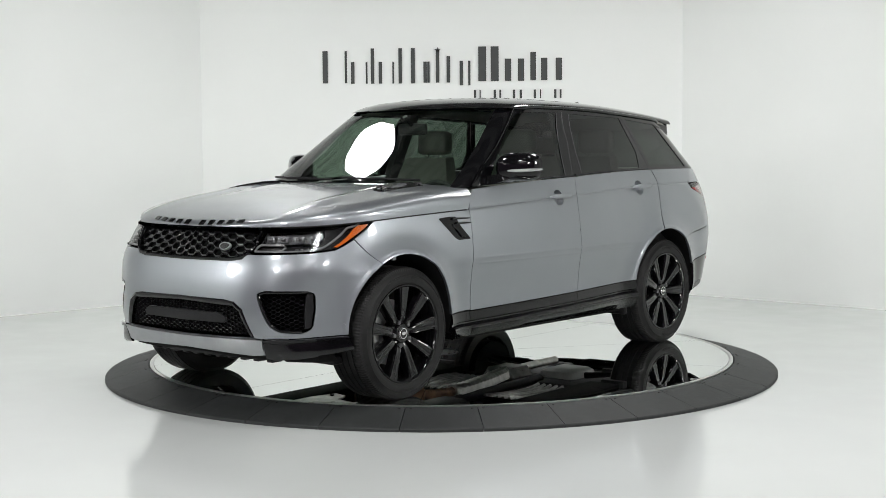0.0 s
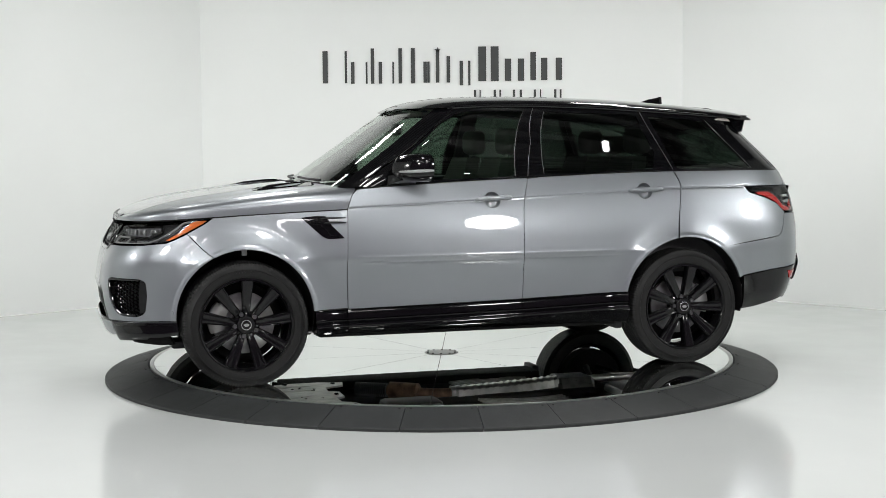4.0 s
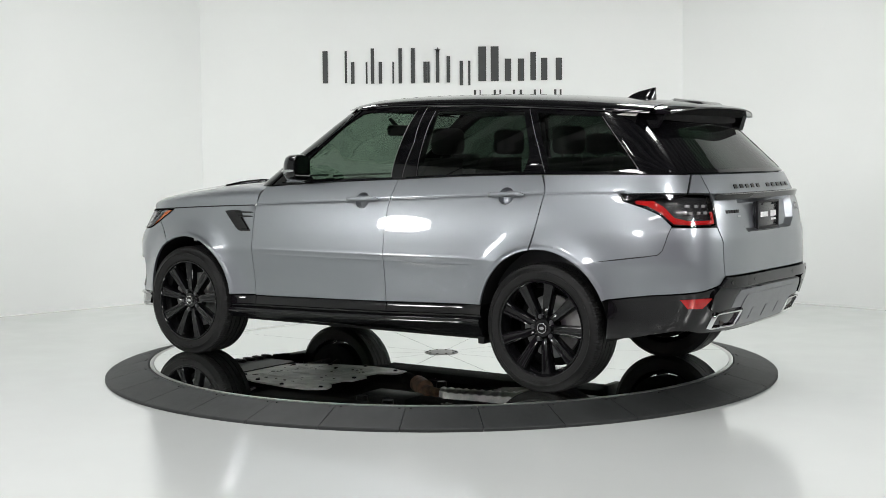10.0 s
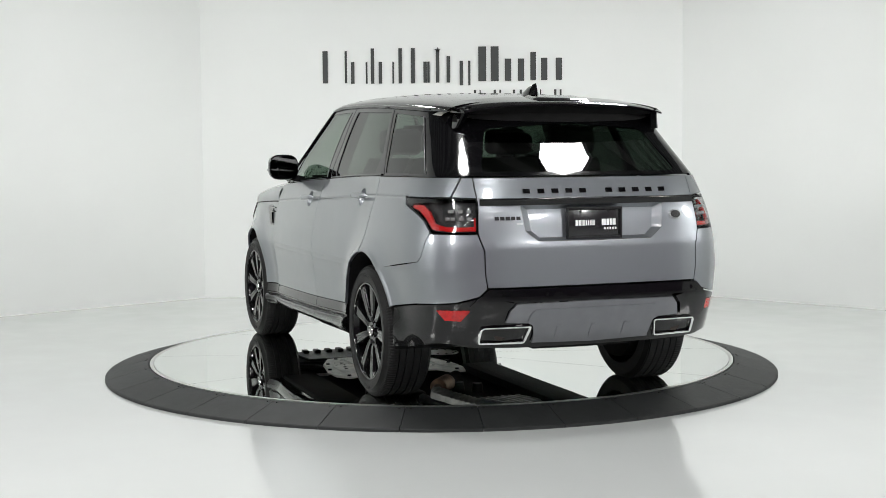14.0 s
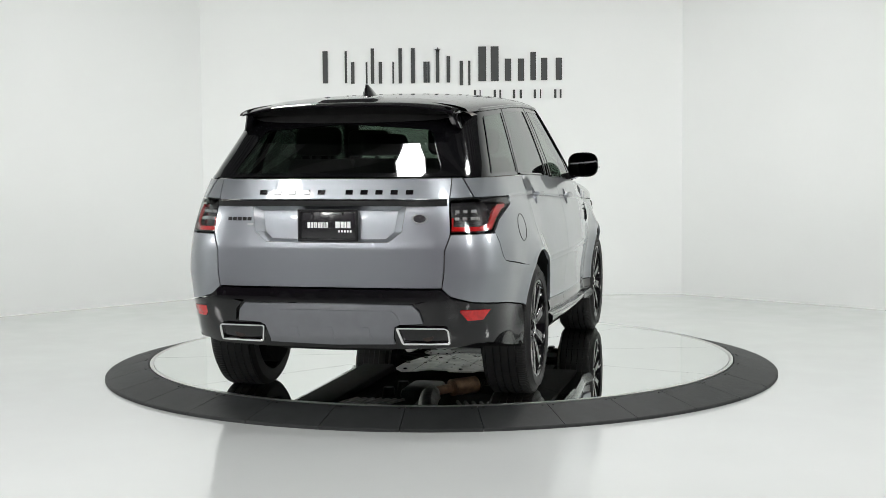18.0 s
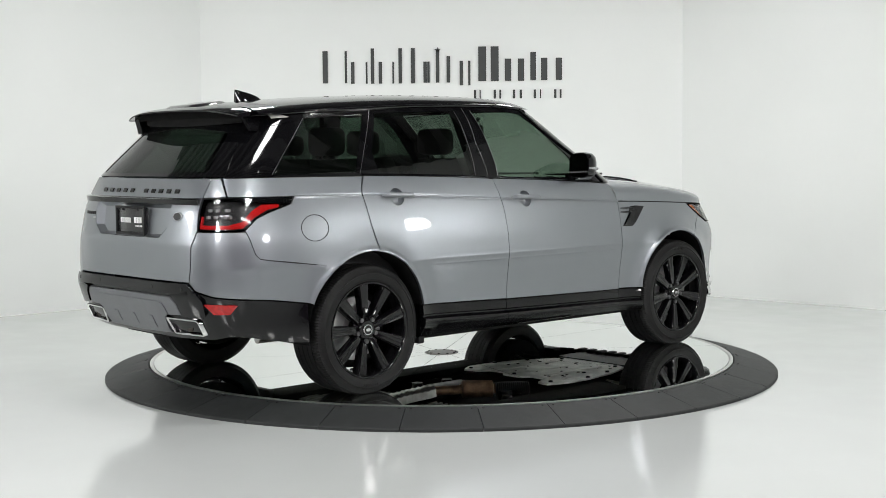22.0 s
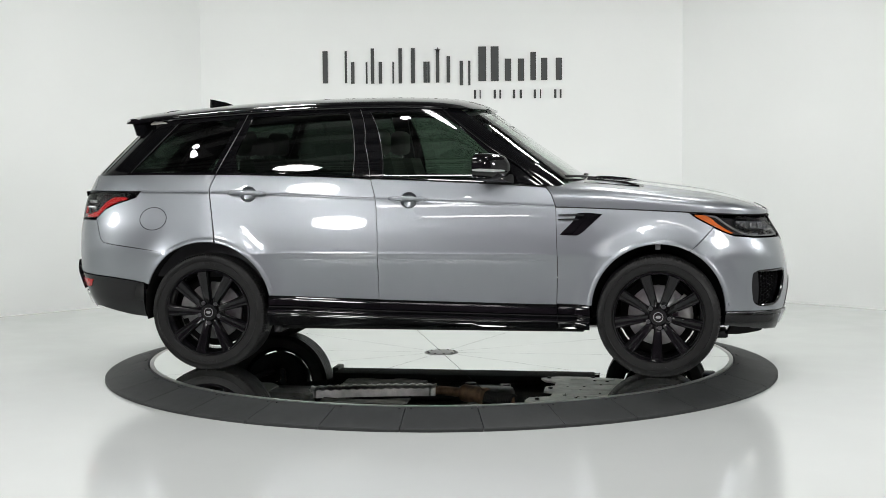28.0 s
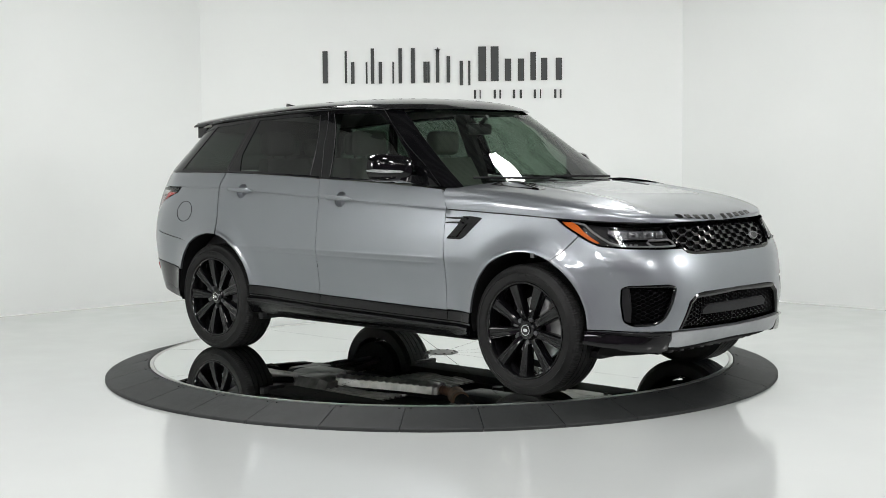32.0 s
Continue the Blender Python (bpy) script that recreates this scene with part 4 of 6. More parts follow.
for side in (1, -1):
    lamp = panel("headlight", body, LAMP, GLASS_SMOKE, car, side=side, rim=0.0, gap=0.002, label="smoked clear headlight with amber side strip")
    panel("housing", body, LAMP, LAMP_DARK, lamp, side=side, lift=-0.05, rim=-0.057, gap=0.004)
    panel("amber_strip", body, [sx(1.675, 1.019), sx(1.75, 1.016), sx(1.785, 0.998), sx(1.825, 0.963), sx(1.885, 0.925), sx(1.930, 0.901), sx(1.910, 0.896), sx(1.868, 0.913), sx(1.79, 0.953), sx(1.705, 0.997)], AMBER, lamp, side=side, lift=-0.008, rim=0.012)
    trace("light_guide", body, [fy(0.512, 0.884), fy(0.516, 0.902), fy(0.535, 0.919), fy(0.660, 0.919), fy(0.676, 0.908), fy(0.662, 0.888), fy(0.640, 0.882), fy(0.512, 0.884)], 0.0065, LAMP_GUIDE, lamp, -0.016, side, label="frosted grey light guide")
    trace("light_guide", body, [fy(0.650, 0.882), fy(0.74, 0.883), fy(0.80, 0.888), sx(1.975, 0.905), sx(1.925, 0.932), sx(1.868, 0.967), sx(1.822, 1.003), sx(1.74, 1.020)], 0.0062, LAMP_GUIDE, lamp, -0.014, side, label="frosted grey light guide")
    # grey reflector bowls with boxed light units along the top, framed bars below them
    panel("reflector", body, [fy(0.535, 0.922), fy(0.545, 0.984), fy(0.70, 0.989), fy(0.80, 0.994), fy(0.815, 0.955), fy(0.78, 0.922)], LAMP_GREY, lamp, side=side, lift=-0.044, rim=-0.03)
    for yy, ww in ((0.575, 0.026), (0.645, 0.030), (0.718, 0.030), (0.782, 0.022)):
        p, n = body.frame_at(*fy(yy, 0.955))
        p = p - n * 0.030
        q = Matrix.Translation((p.x, side * p.y, p.z)) @ Vector((n.x, side * n.y, n.z * 0.3)).to_track_quat("Z", "Y").to_matrix().to_4x4()
        bm = bmesh.new()
        box(bm, -ww, ww, -0.020, 0.020, -0.010, 0.008, 0.007, q)
        unit = part("light_unit", bm, LAMP_GREY, lamp, "boxed dark light unit")
        bm = bmesh.new()
        bmesh.ops.create_uvsphere(bm, u_segments=16, v_segments=8, radius=0.015, matrix=q @ Matrix.Translation((0, 0, 0.006)) @ Matrix.Diagonal((1.1, 0.9, 0.5, 1)))
        part("lens", bm, DARK_METAL, unit, "clear lens")
    panel("light_bar", body, [fy(0.535, 0.892), fy(0.640, 0.893), fy(0.655, 0.902), fy(0.645, 0.910), fy(0.545, 0.909)], LAMP_DARK, lamp, side=side, lift=-0.030, rim=0.008)
    for k in range(5):
        yy = 0.73 + 0.022 * k
        if yy < 0.82:
            p, n = body.frame_at(*fy(yy, 0.900))
            p = p - n * 0.035
            bm = bmesh.new()
            box(bm, -0.008, 0.008, -0.008, 0.008, -0.007, 0.007, 0.003, Matrix.Translation((p.x, side * p.y, p.z)))
            part("led_block", bm, LAMP_GREY, lamp)

SKID = [(0.0, 0.390), fy(0.55, 0.400), fy(0.60, 0.398), fy(0.588, 0.352), fy(0.60, 0.312), fy(0.52, 0.304), fy(0.3, 0.312), (0.0, 0.318)]
panel("lower_lip", body, both([(0.0, 0.316), fy(0.3, 0.310), fy(0.52, 0.302), fy(0.60, 0.310), fy(0.60, 0.262), (0.0, 0.262)]), BLACK_MATT, car, lift=-0.03)
panel("skid_plate", body, both(SKID), SATIN_SILVER, car, label="satin silver lower bumper lip", lift=0.006, rim=0.03)
for side in (1, -1):
    # black blade round the corner: a shelf on top, an undercut face below
    top_l = [fy(0.600, 0.402), fy(0.66, 0.402), fy(0.74, 0.402), fy(0.80, 0.404), sx(2.04, 0.405), sx(1.96, 0.407), sx(1.872, 0.409)]
    bm = bmesh.new()
    rows = []
    for k, (a, z) in enumerate(top_l):
        e = 0.3 if k == 0 else 1.0
        low_z = (0.286, 0.280, 0.286, 0.297, 0.305, 0.312, 0.330)[k]
        row = []
        for t, d in ((0.0, 0.0), (0.01, 0.014), (0.05, 0.022), (0.16, 0.024), (0.22, 0.014), (0.28, 0.016), (0.55, 0.030), (0.85, 0.040), (0.96, 0.038), (1.0, -0.01)):
            zz = z + (low_z - z) * t
            p, n = body.frame_at(a, zz)
            n = Vector((n.x, n.y, 0)).normalized()
            p = p + n * d * e
            row.append(bm.verts.new((p.x, side * p.y, zz)))
        rows.append(row)
    for a, b in zip(rows, rows[1:]):
        for k in range(len(a) - 1):
            bm.faces.new((a[k], a[k + 1], b[k + 1], b[k]))
    bm.faces.new(rows[-1])
    bmesh.ops.recalc_face_normals(bm, faces=bm.faces)
    part("bumper_corner", bm, BLACK, car, "gloss black bumper corner blade")
    panel("bumper_undercut", body, [fy(0.66, 0.276), fy(0.80, 0.297), sx(1.93, 0.312), sx(1.90, 0.25), fy(0.80, 0.245), fy(0.66, 0.25)], BLACK_MATT, car, side=side, lift=-0.03)

# --- the tail ---
RL = body.length
RECESS = [(RL, 1.138), ry(0.425, 1.138), ry(0.405, 1.0), ry(0.335, 0.946), (RL, 0.944)]
RECESS_IN = [(RL, 1.120), ry(0.375, 1.120), ry(0.36, 1.005), ry(0.315, 0.966), (RL, 0.964)]
tailgate = [(RL, 1.279), ry(0.6425, 1.279), ry(0.6425, 1.165), ry(0.657, 0.99), ry(0.6295, 0.90), ry(0.617, 0.705), (RL, 0.705)]
tail_rows = [[(RL + u, z) for z in (0.89, 0.905, 0.922, 0.94)] for u in np.arange(-0.6, 0.61, 0.04)]
tg = panel("tailgate", body, both_rear(tailgate), PAINT, car, holes=[both_rear(RECESS)], rim=0.05, lines=tail_rows)
panel("plate_recess", body, both_rear(RECESS_IN), PAINT, tg, lift=-0.034, gap=-0.001, rim=0.0)
# its sloping sides
bm = bmesh.new()
corner_o, corner_i = both_rear(RECESS), both_rear(RECESS_IN)
for k in range(len(corner_o)):
    n_ = 10
    rows_ = []
    for c_, d_ in ((corner_o, 0.0), (corner_i, -0.034)):
        (a0_, z0_), (a1_, z1_) = c_[k], c_[(k + 1) % len(c_)]
        row_ = []
        for q_ in range(n_ + 1):
            p, n = body.frame_at(a0_ + (a1_ - a0_) * q_ / n_, z0_ + (z1_ - z0_) * q_ / n_)
            row_.append(bm.verts.new(p + n * (d_ - 0.001)))
        rows_.append(row_)
    for q_ in range(n_):
        bm.faces.new((rows_[0][q_], rows_[0][q_ + 1], rows_[1][q_ + 1], rows_[1][q_]))
bmesh.ops.recalc_face_normals(bm, faces=bm.faces)
part("recess_side", bm, PAINT, tg, smooth=False)
bm = bmesh.new()
rows = []
for yy in np.linspace(-0.638, 0.638, 41):
    row = []
    for zz, dd in ((1.172, 0.0), (1.170, 0.020), (1.164, 0.027), (1.146, 0.014), (1.134, 0.006), (1.134, -0.02)):
        p, n = body.frame_at(*ry(abs(yy), zz))
        row.append(bm.verts.new((p.x - dd, math.copysign(p.y, yy), zz)))
    rows.append(row)
for a, b in zip(rows, rows[1:]):
    for k in range(5):
        bm.faces.new((a[k], a[k + 1], b[k + 1], b[k]))
bmesh.ops.recalc_face_normals(bm, faces=bm.faces)
part("black_strip", bm, BLACK, tg, "gloss black tailgate strip")


def tail_place(z0, y0=0.0, lift=0.0):
    def f(u, v, d):
        p, n = body.frame_at(ry(abs(y0 - u), z0 + v)[0], z0 + v)
        p = p + n * (lift + d)
        return Vector((p.x, math.copysign(p.y, y0 - u), p.z))
    return f


bars("letter_bar", tail_place(1.205), [0.038] * 5 + [-0.03] + [0.038] * 5, 0.022, BLACK, tg, 0.006, 0.044)
bars("letter_bar", tail_place(1.066, 0.50), [0.022] * 5, 0.018, BLACK_SATIN, tg, 0.004, 0.007)
bars("letter_bar", tail_place(1.038, 0.435), [0.034], 0.010, SATIN_SILVER, tg, 0.004)
p, n = body.frame_at(*ry(0.50, 1.068))
bm = bmesh.new()
q = Matrix.Translation((p.x, -p.y, p.z)) @ Vector((n.x, -n.y, n.z)).to_track_quat("Z", "Y").to_matrix().to_4x4()
lathe(bm, [(0.0, 0.004), (0.030, 0.004), (0.036, 0.007), (0.042, 0.002), (0.042, -0.004)], 28, "z")
bmesh.ops.transform(bm, matrix=q @ Matrix.Diagonal((1, 0.62, 1, 1)), verts=bm.verts)
badge = part("badge", bm, SATIN_SILVER, tg, "small oval badge with a silver ring")
bm = bmesh.new()
lathe(bm, [(0.0, 0.0062), (0.0315, 0.0062), (0.033, 0.004)], 28, "z")
bmesh.ops.transform(bm, matrix=q @ Matrix.Diagonal((1, 0.62, 1, 1)), verts=bm.verts)
part("badge_field", bm, PLATE, badge, "dark badge field")
# number plate with a plain print
bm = bmesh.new()
box(bm, -2.474, -2.44, -0.160, 0.160, 0.950, 1.112, 0.012)
plate = part("number_plate", bm, PLATE, tg, "black dealer plate in a black frame")
bm = bmesh.new()
for y0, y1, z0, z1 in ((-0.166, 0.166, 1.104, 1.118), (-0.166, 0.166, 0.944, 0.962), (-0.166, -0.152, 0.95, 1.112), (0.152, 0.166, 0.95, 1.112)):
    box(bm, -2.482, -2.466, y0, y1, z0, z1, 0.004)
part("plate_frame", bm, BLACK_SATIN, plate)
flat = lambda z0, y0: (lambda u, v, d: Vector((-2.4745 - d, y0 - u, z0 + v)))
bars("print_bar", flat(1.034, 0.055), [0.016, 0.009, 0.005, 0.009, 0.009, 0.006, 0.005, 0.006, 0.009], 0.03, WHITE, plate, 0.002, 0.005)
bars("print_bar", flat(1.036, -0.085), [0.024, 0.016, 0.010, 0.018], 0.034, WHITE, plate, 0.002, 0.005)
bars("print_bar", flat(1.002, -0.095), [0.009] * 5, 0.012, WHITE, plate, 0.002, 0.007)
for yy in (-0.085, 0.085):
    bm = bmesh.new()
    cyl(bm, (-2.474, yy, 1.096), (-2.480, yy, 1.096), 0.006, seg=12)
    part("plate_screw", bm, BLACK_SATIN, plate)

TAIL = [ry(0.648, 1.168), sx(-2.30, 1.172), sx(-1.938, 1.172), sx(-1.965, 1.135), sx(-2.02, 1.118), sx(-2.11, 1.090), sx(-2.19, 1.055), sx(-2.255, 0.995), sx(-2.36, 0.988), ry(0.660, 0.988)]
for side in (1, -1):
    corner = [ry(0.644, 1.279), sx(-2.295, 1.279), sx(-2.305, 1.176), ry(0.644, 1.172)]
    panel("rear_corner_panel", body, corner, PAINT, car, side=side)
    tl = panel("tail_light", body, TAIL, GLASS_SMOKE, car, side=side, rim=0.0, label="smoked tail light with red light band")
    panel("housing", body, TAIL, LAMP_DARK, tl, side=side, lift=-0.045, rim=-0.042, gap=0.004)
    panel("side_trim", body, [sx(-2.28, 1.170), sx(-1.942, 1.170), sx(-1.967, 1.137), sx(-2.03, 1.132), sx(-2.12, 1.146), sx(-2.26, 1.150)], BLACK, tl, side=side, lift=-0.004, rim=0.01)
    panel("red_band", body, [sx(-2.03, 1.140), sx(-2.14, 1.138), sx(-2.20, 1.105), sx(-2.262, 1.045), sx(-2.33, 1.026), ry(0.72, 1.026), ry(0.675, 1.028), ry(0.675, 1.075), ry(0.662, 1.075), ry(0.664, 1.002),
                             sx(-2.345, 1.000), sx(-2.262, 1.006), sx(-2.19, 1.066), sx(-2.11, 1.106), sx(-2.04, 1.118)], RED, tl, side=side, lift=-0.012, rim=0.014, label="bright red light band")
    for k in range(4):
        for zz in (1.072, 1.112):
            p, n = body.frame_at(*(ry(0.695 + 0.04 * k, zz) if k < 3 else sx(-2.315, zz)))
            p = p - n * 0.03
            bm = bmesh.new()
            box(bm, -0.009, 0.009, -0.012, 0.012, -0.009, 0.009, 0.004, Matrix.Translation((p.x, side * p.y, p.z)))
            part("lamp_block", bm, LAMP_WHITE, tl)
    rb = [sx(-2.252, 0.985), sx(-2.36, 0.984), ry(0.66, 0.984), ry(0.632, 0.90), ry(0.618, 0.702), ry(0.66, 0.66), ry(0.76, 0.630), sx(-2.35, 0.622), sx(-2.132, 0.604), sx(-1.896, 0.572)]
    rb += [sx(x, z) for x, z in arc(-AXLE, *ARCH_R, 160.5, 124)] + [sx(-1.955, 0.800), sx(-2.12, 0.822), sx(-2.19, 0.834), sx(-2.215, 0.86), sx(-2.235, 0.93)]
    panel("rear_bumper_corner", body, rb, PAINT, car, side=side, lines=arches)
    if side < 0:
        ring_pts = [(sx(-1.832, 0.994)[0] + 0.094 * math.cos(t), 0.994 + 0.074 * math.sin(t)) for t in np.linspace(0, 2 * math.pi, 33)]
        trace("fuel_flap_seam", body, ring_pts, 0.0022, BLACK_MATT, car, 0.0, side, 6)
# black bumper, grey insert, exhausts
EXH = [(0.362, 0.497), (0.630, 0.496), (0.646, 0.478), (0.648, 0.396), (0.388, 0.393)]
GREY = [(RL, 0.625), ry(0.465, 0.622), ry(0.50, 0.585), ry(0.515, 0.520), ry(0.350, 0.512), ry(0.345, 0.43), ry(0.352, 0.405), (RL, 0.395)]
low = [(RL, 0.700), ry(0.612, 0.700), ry(0.665, 0.652), ry(0.76, 0.625), sx(-2.35, 0.617), sx(-2.132, 0.600), sx(-1.90, 0.567), sx(-1.885, 0.345), sx(-2.0, 0.352), sx(-2.12, 0.374),
       sx(-2.25, 0.400), ry(0.76, 0.398), ry(0.68, 0.380), ry(0.40, 0.368), (RL, 0.366)]
rbk = panel("rear_bumper", body, both_rear(low), BLACK, car, holes=[], label="gloss black rear bumper")
panel("upper_ledge", body, both_rear([(RL, 0.700), ry(0.615, 0.700), ry(0.668, 0.650), ry(0.60, 0.635), (RL, 0.640)]), BLACK, rbk, lift=0.022, rim=0.03)
for side in (1, -1):
    panel("side_fin", body, [ry(side * 0.602, 0.652), ry(side * 0.668, 0.655), ry(side * 0.705, 0.612), ry(side * 0.700, 0.53), ry(side * 0.672, 0.508), ry(side * 0.60, 0.512), ry(side * 0.525, 0.525), ry(side * 0.512, 0.588), ry(side * 0.475, 0.628)], BLACK, rbk, lift=0.020, rim=0.025)
gi = panel("grey_insert", body, both_rear(GREY), GREY_TRIM, rbk, lift=0.014, rim=0.02, label="grey lower bumper insert")
panel("raised_panel", body, both_rear([(RL, 0.592), ry(0.355, 0.592), ry(0.385, 0.56), ry(0.395, 0.52), ry(0.36, 0.50), ry(0.345, 0.425), (RL, 0.42)]), GREY_TRIM, gi, lift=0.0178, rim=0.008)
for yy in (-0.2, 0.0, 0.2):
    panel("pressed_slot", body, [ry(yy + 0.022, 0.50), ry(yy - 0.022, 0.50), ry(yy - 0.026, 0.432), ry(yy + 0.026, 0.432)], GREY_TRIM, gi, lift=0.0205, rim=0.006)
panel("lower_valance", body, both_rear([(RL, 0.392), ry(0.37, 0.400), ry(0.40, 0.37), ry(0.30, 0.332), (RL, 0.328)]), BLACK_MATT, rbk, lift=-0.03, rim=0.03)
for side in (1, -1):
    bm = bmesh.new()
    outer = rounded([(y, z) for y, z in EXH], 0.02, 4)
    inner = shrink(outer, 0.014)
    if area2(outer) < 0:
        outer = outer[::-1]
    loops = []
    skin = lambda y, z: body.point(*ry(y, z)).x
    for loop, d in ((outer, -0.05), (outer, 0.016), (shrink(outer, 0.003), 0.022), (shrink(outer, 0.010), 0.021), (inner, 0.015), (inner, -0.06)):
        loops.append([bm.verts.new((skin(y, z) - d, side * y, z)) for y, z in loop])
    for a, b in zip(loops, loops[1:]):
        for k in range(len(a)):
            bm.faces.new((a[k], a[(k + 1) % len(a)], b[(k + 1) % len(a)], b[k]))
    bmesh.ops.recalc_face_normals(bm, faces=bm.faces)
    ex = part("exhaust_finisher", bm, CHROME, car, "bright chrome trapezoid exhaust finisher")
    bm = bmesh.new()
    bm.faces.new([bm.verts.new((skin(y, z) + 0.05, side * y, z)) for y, z in inner])
    part("inner_shade", bm, BLACK_MATT, ex, smooth=False)
    bm = bmesh.new()
    cyl(bm, (skin(0.5, 0.45) + 0.048, side * 0.525, 0.452), (skin(0.5, 0.45) + 0.01, side * 0.525, 0.452), 0.034, seg=20)
    part("tailpipe", bm, PIPE_BROWN, ex, "dark brown tailpipe")
    panel("rear_reflector", body, [ry(0.692, 0.590), ry(0.76, 0.589), ry(0.842, 0.585), ry(0.825, 0.558), ry(0.805, 0.529), ry(0.735, 0.528)], RED_LIT, car, side=side, lift=0.004, rim=0.008, label="red rear reflector")
    for yy in (0.30, 0.58):
        p, n = body.frame_at(*ry(yy, 0.668))
        bm = bmesh.new()
        cyl(bm, (p.x - 0.018, side * p.y, p.z), (p.x - 0.0236, side * p.y, p.z), 0.011, seg=14)
        part("parking_sensor", bm, BLACK, rbk)

# --- the glasshouse ---
HX, HF, HR = house.at_x, house.at_front, house.at_rear


def hx(pts):
    out = []
    for x, z in pts:
        # find a such that the shell at height z stands at x
        lo, hi = house.lf * 0.3, house.length - house.lr * 0.2
        for _ in range(40):
            m = (lo + hi) / 2
            if house.half(m, z)[0] > x:
                lo = m
            else:
                hi = m
        out.append(((lo + hi) / 2, z))
    return out


def hf(pts):
    """Points (y, z) on the windscreen."""
    out = []
    for y, z in pts:
        lo, hi = 0.0, house.lf
        for _ in range(40):
            m = (lo + hi) / 2
            if house.half(m, z)[1] < abs(y):
                lo = m
            else:
                hi = m
        out.append((math.copysign((lo + hi) / 2, y), z))
    return out


def hr(pts):
    out = []
    for y, z in pts:
        lo, hi = house.length - house.lr, house.length
        for _ in range(40):
            m = (lo + hi) / 2
            if house.half(m, z)[1] > abs(y):
                lo = m
            else:
                hi = m
        out.append(((lo + hi) / 2, z))
    return out


W_FRONT = [(0.548, 1.236), (0.396, 1.403), (0.179, 1.592), (0.050, 1.670), (-0.02, 1.680), (-0.405, 1.682), (-0.300, 1.262), (-0.27, 1.256)]
W_REAR = [(-0.547, 1.678), (-0.499, 1.270), (-1.278, 1.296), (-1.300, 1.415), (-1.205, 1.658)]
W_QUARTER = [(-1.295, 1.650), (-1.450, 1.300), (-2.020, 1.298), (-1.722, 1.618)]
W_TAIL = [(-1.745, 1.612), (-2.037, 1.300), (-2.235, 1.298), (-2.00, 1.56)]
top = lambda x: gutter_z(x)
for side in (1, -1):
    frame_poly = hx([(0.865, 1.196), (0.70, 1.204), (0.45, 1.216), (0.172, 1.2275), (-0.372, 1.2495), (-0.9, 1.2705), (-1.41, 1.2815), (-1.9, 1.282), (-2.25, 1.281)])
    frame_poly += hr([(0.70, 1.281), (0.63, 1.42), (0.575, 1.545)]) + hx([(-2.0, 1.636), (-1.6, 1.668), (-1.26, 1.688), (-0.9, 1.708), (-0.54, 1.718), (-0.18, 1.720), (0.02, 1.716), (0.13, 1.700)])
    frame_poly += hf([(0.632, 1.700), (0.672, 1.60), (0.730, 1.45), (0.775, 1.32), (0.800, 1.20)])
    panel("side_window_frame", house, frame_poly, BLACK, car, side=side, holes=[hx(W_FRONT), hx(W_REAR), hx(W_QUARTER), hx(W_TAIL)], gap=0.0005, rim=0.012, step=0.035)
    for nm, w, g in (("front_window", W_FRONT, GLASS_SIDE), ("rear_window", W_REAR, GLASS_DARK), ("quarter_window", W_QUARTER, GLASS_QUARTER), ("tail_window", W_TAIL, BLACK)):
        panel(nm, house, hx(w), g, car, side=side, lift=-0.003, gap=-0.002, rim=0.0)
ws = hf([(0.0, 1.215), (0.45, 1.208), (0.798, 1.20), (0.773, 1.32), (0.728, 1.45), (0.670, 1.60), (0.636, 1.682), (0.4, 1.703), (0.0, 1.712)])
band = hf([(0.0, 1.738), (0.4, 1.728), (0.632, 1.702), (0.637, 1.682), (0.4, 1.703), (0.0, 1.712)])
panel("windscreen_header", house, band[:3] + [(-a, z) for a, z in reversed(band[:3]) if a > 1e-5] + [(-a, z) for a, z in band[3:]][:2] + band[5:] + [band[4], band[3]], BLACK, car, gap=0.0005, rim=0.008)
panel("windscreen", house, ws + [(-a, z) for a, z in reversed(ws) if a > 1e-5], GLASS_FRONT, car, gap=-0.001, rim=0.0, lift=0.0, label="green-tinted windscreen")
bl = [(house.length, 1.285)] + hr([(0.699, 1.285), (0.629, 1.42), (0.573, 1.55), (0.535, 1.615)]) + [(house.length, 1.645)]
pane = [(house.length, 1.305)] + hr([(0.590, 1.305), (0.535, 1.42), (0.482, 1.54)]) + [(house.length, 1.575)]
panel("rear_screen_border", house, bl + [(2 * house.length - a, z) for a, z in reversed(bl) if house.length - a > 1e-5], BLACK, car, lift=0.003, gap=0.0, rim=0.006,
      holes=[rounded(pane + [(2 * house.length - a, z) for a, z in reversed(pane) if house.length - a > 1e-5], 0.04, 4)])
panel("rear_screen", house, bl + [(2 * house.length - a, z) for a, z in reversed(bl) if house.length - a > 1e-5], GLASS_DARK, car, gap=0.0, rim=0.0, label="dark tinted rear screen")

roof_mid = spline([-2.2, -2.0, -1.7, -1.4, -1.1, -0.73, -0.34, 0.0, 0.16, 0.26, 0.34], [1.680, 1.710, 1.742, 1.767, 1.784, 1.797, 1.800, 1.790, 1.772, 1.746, 1.708])


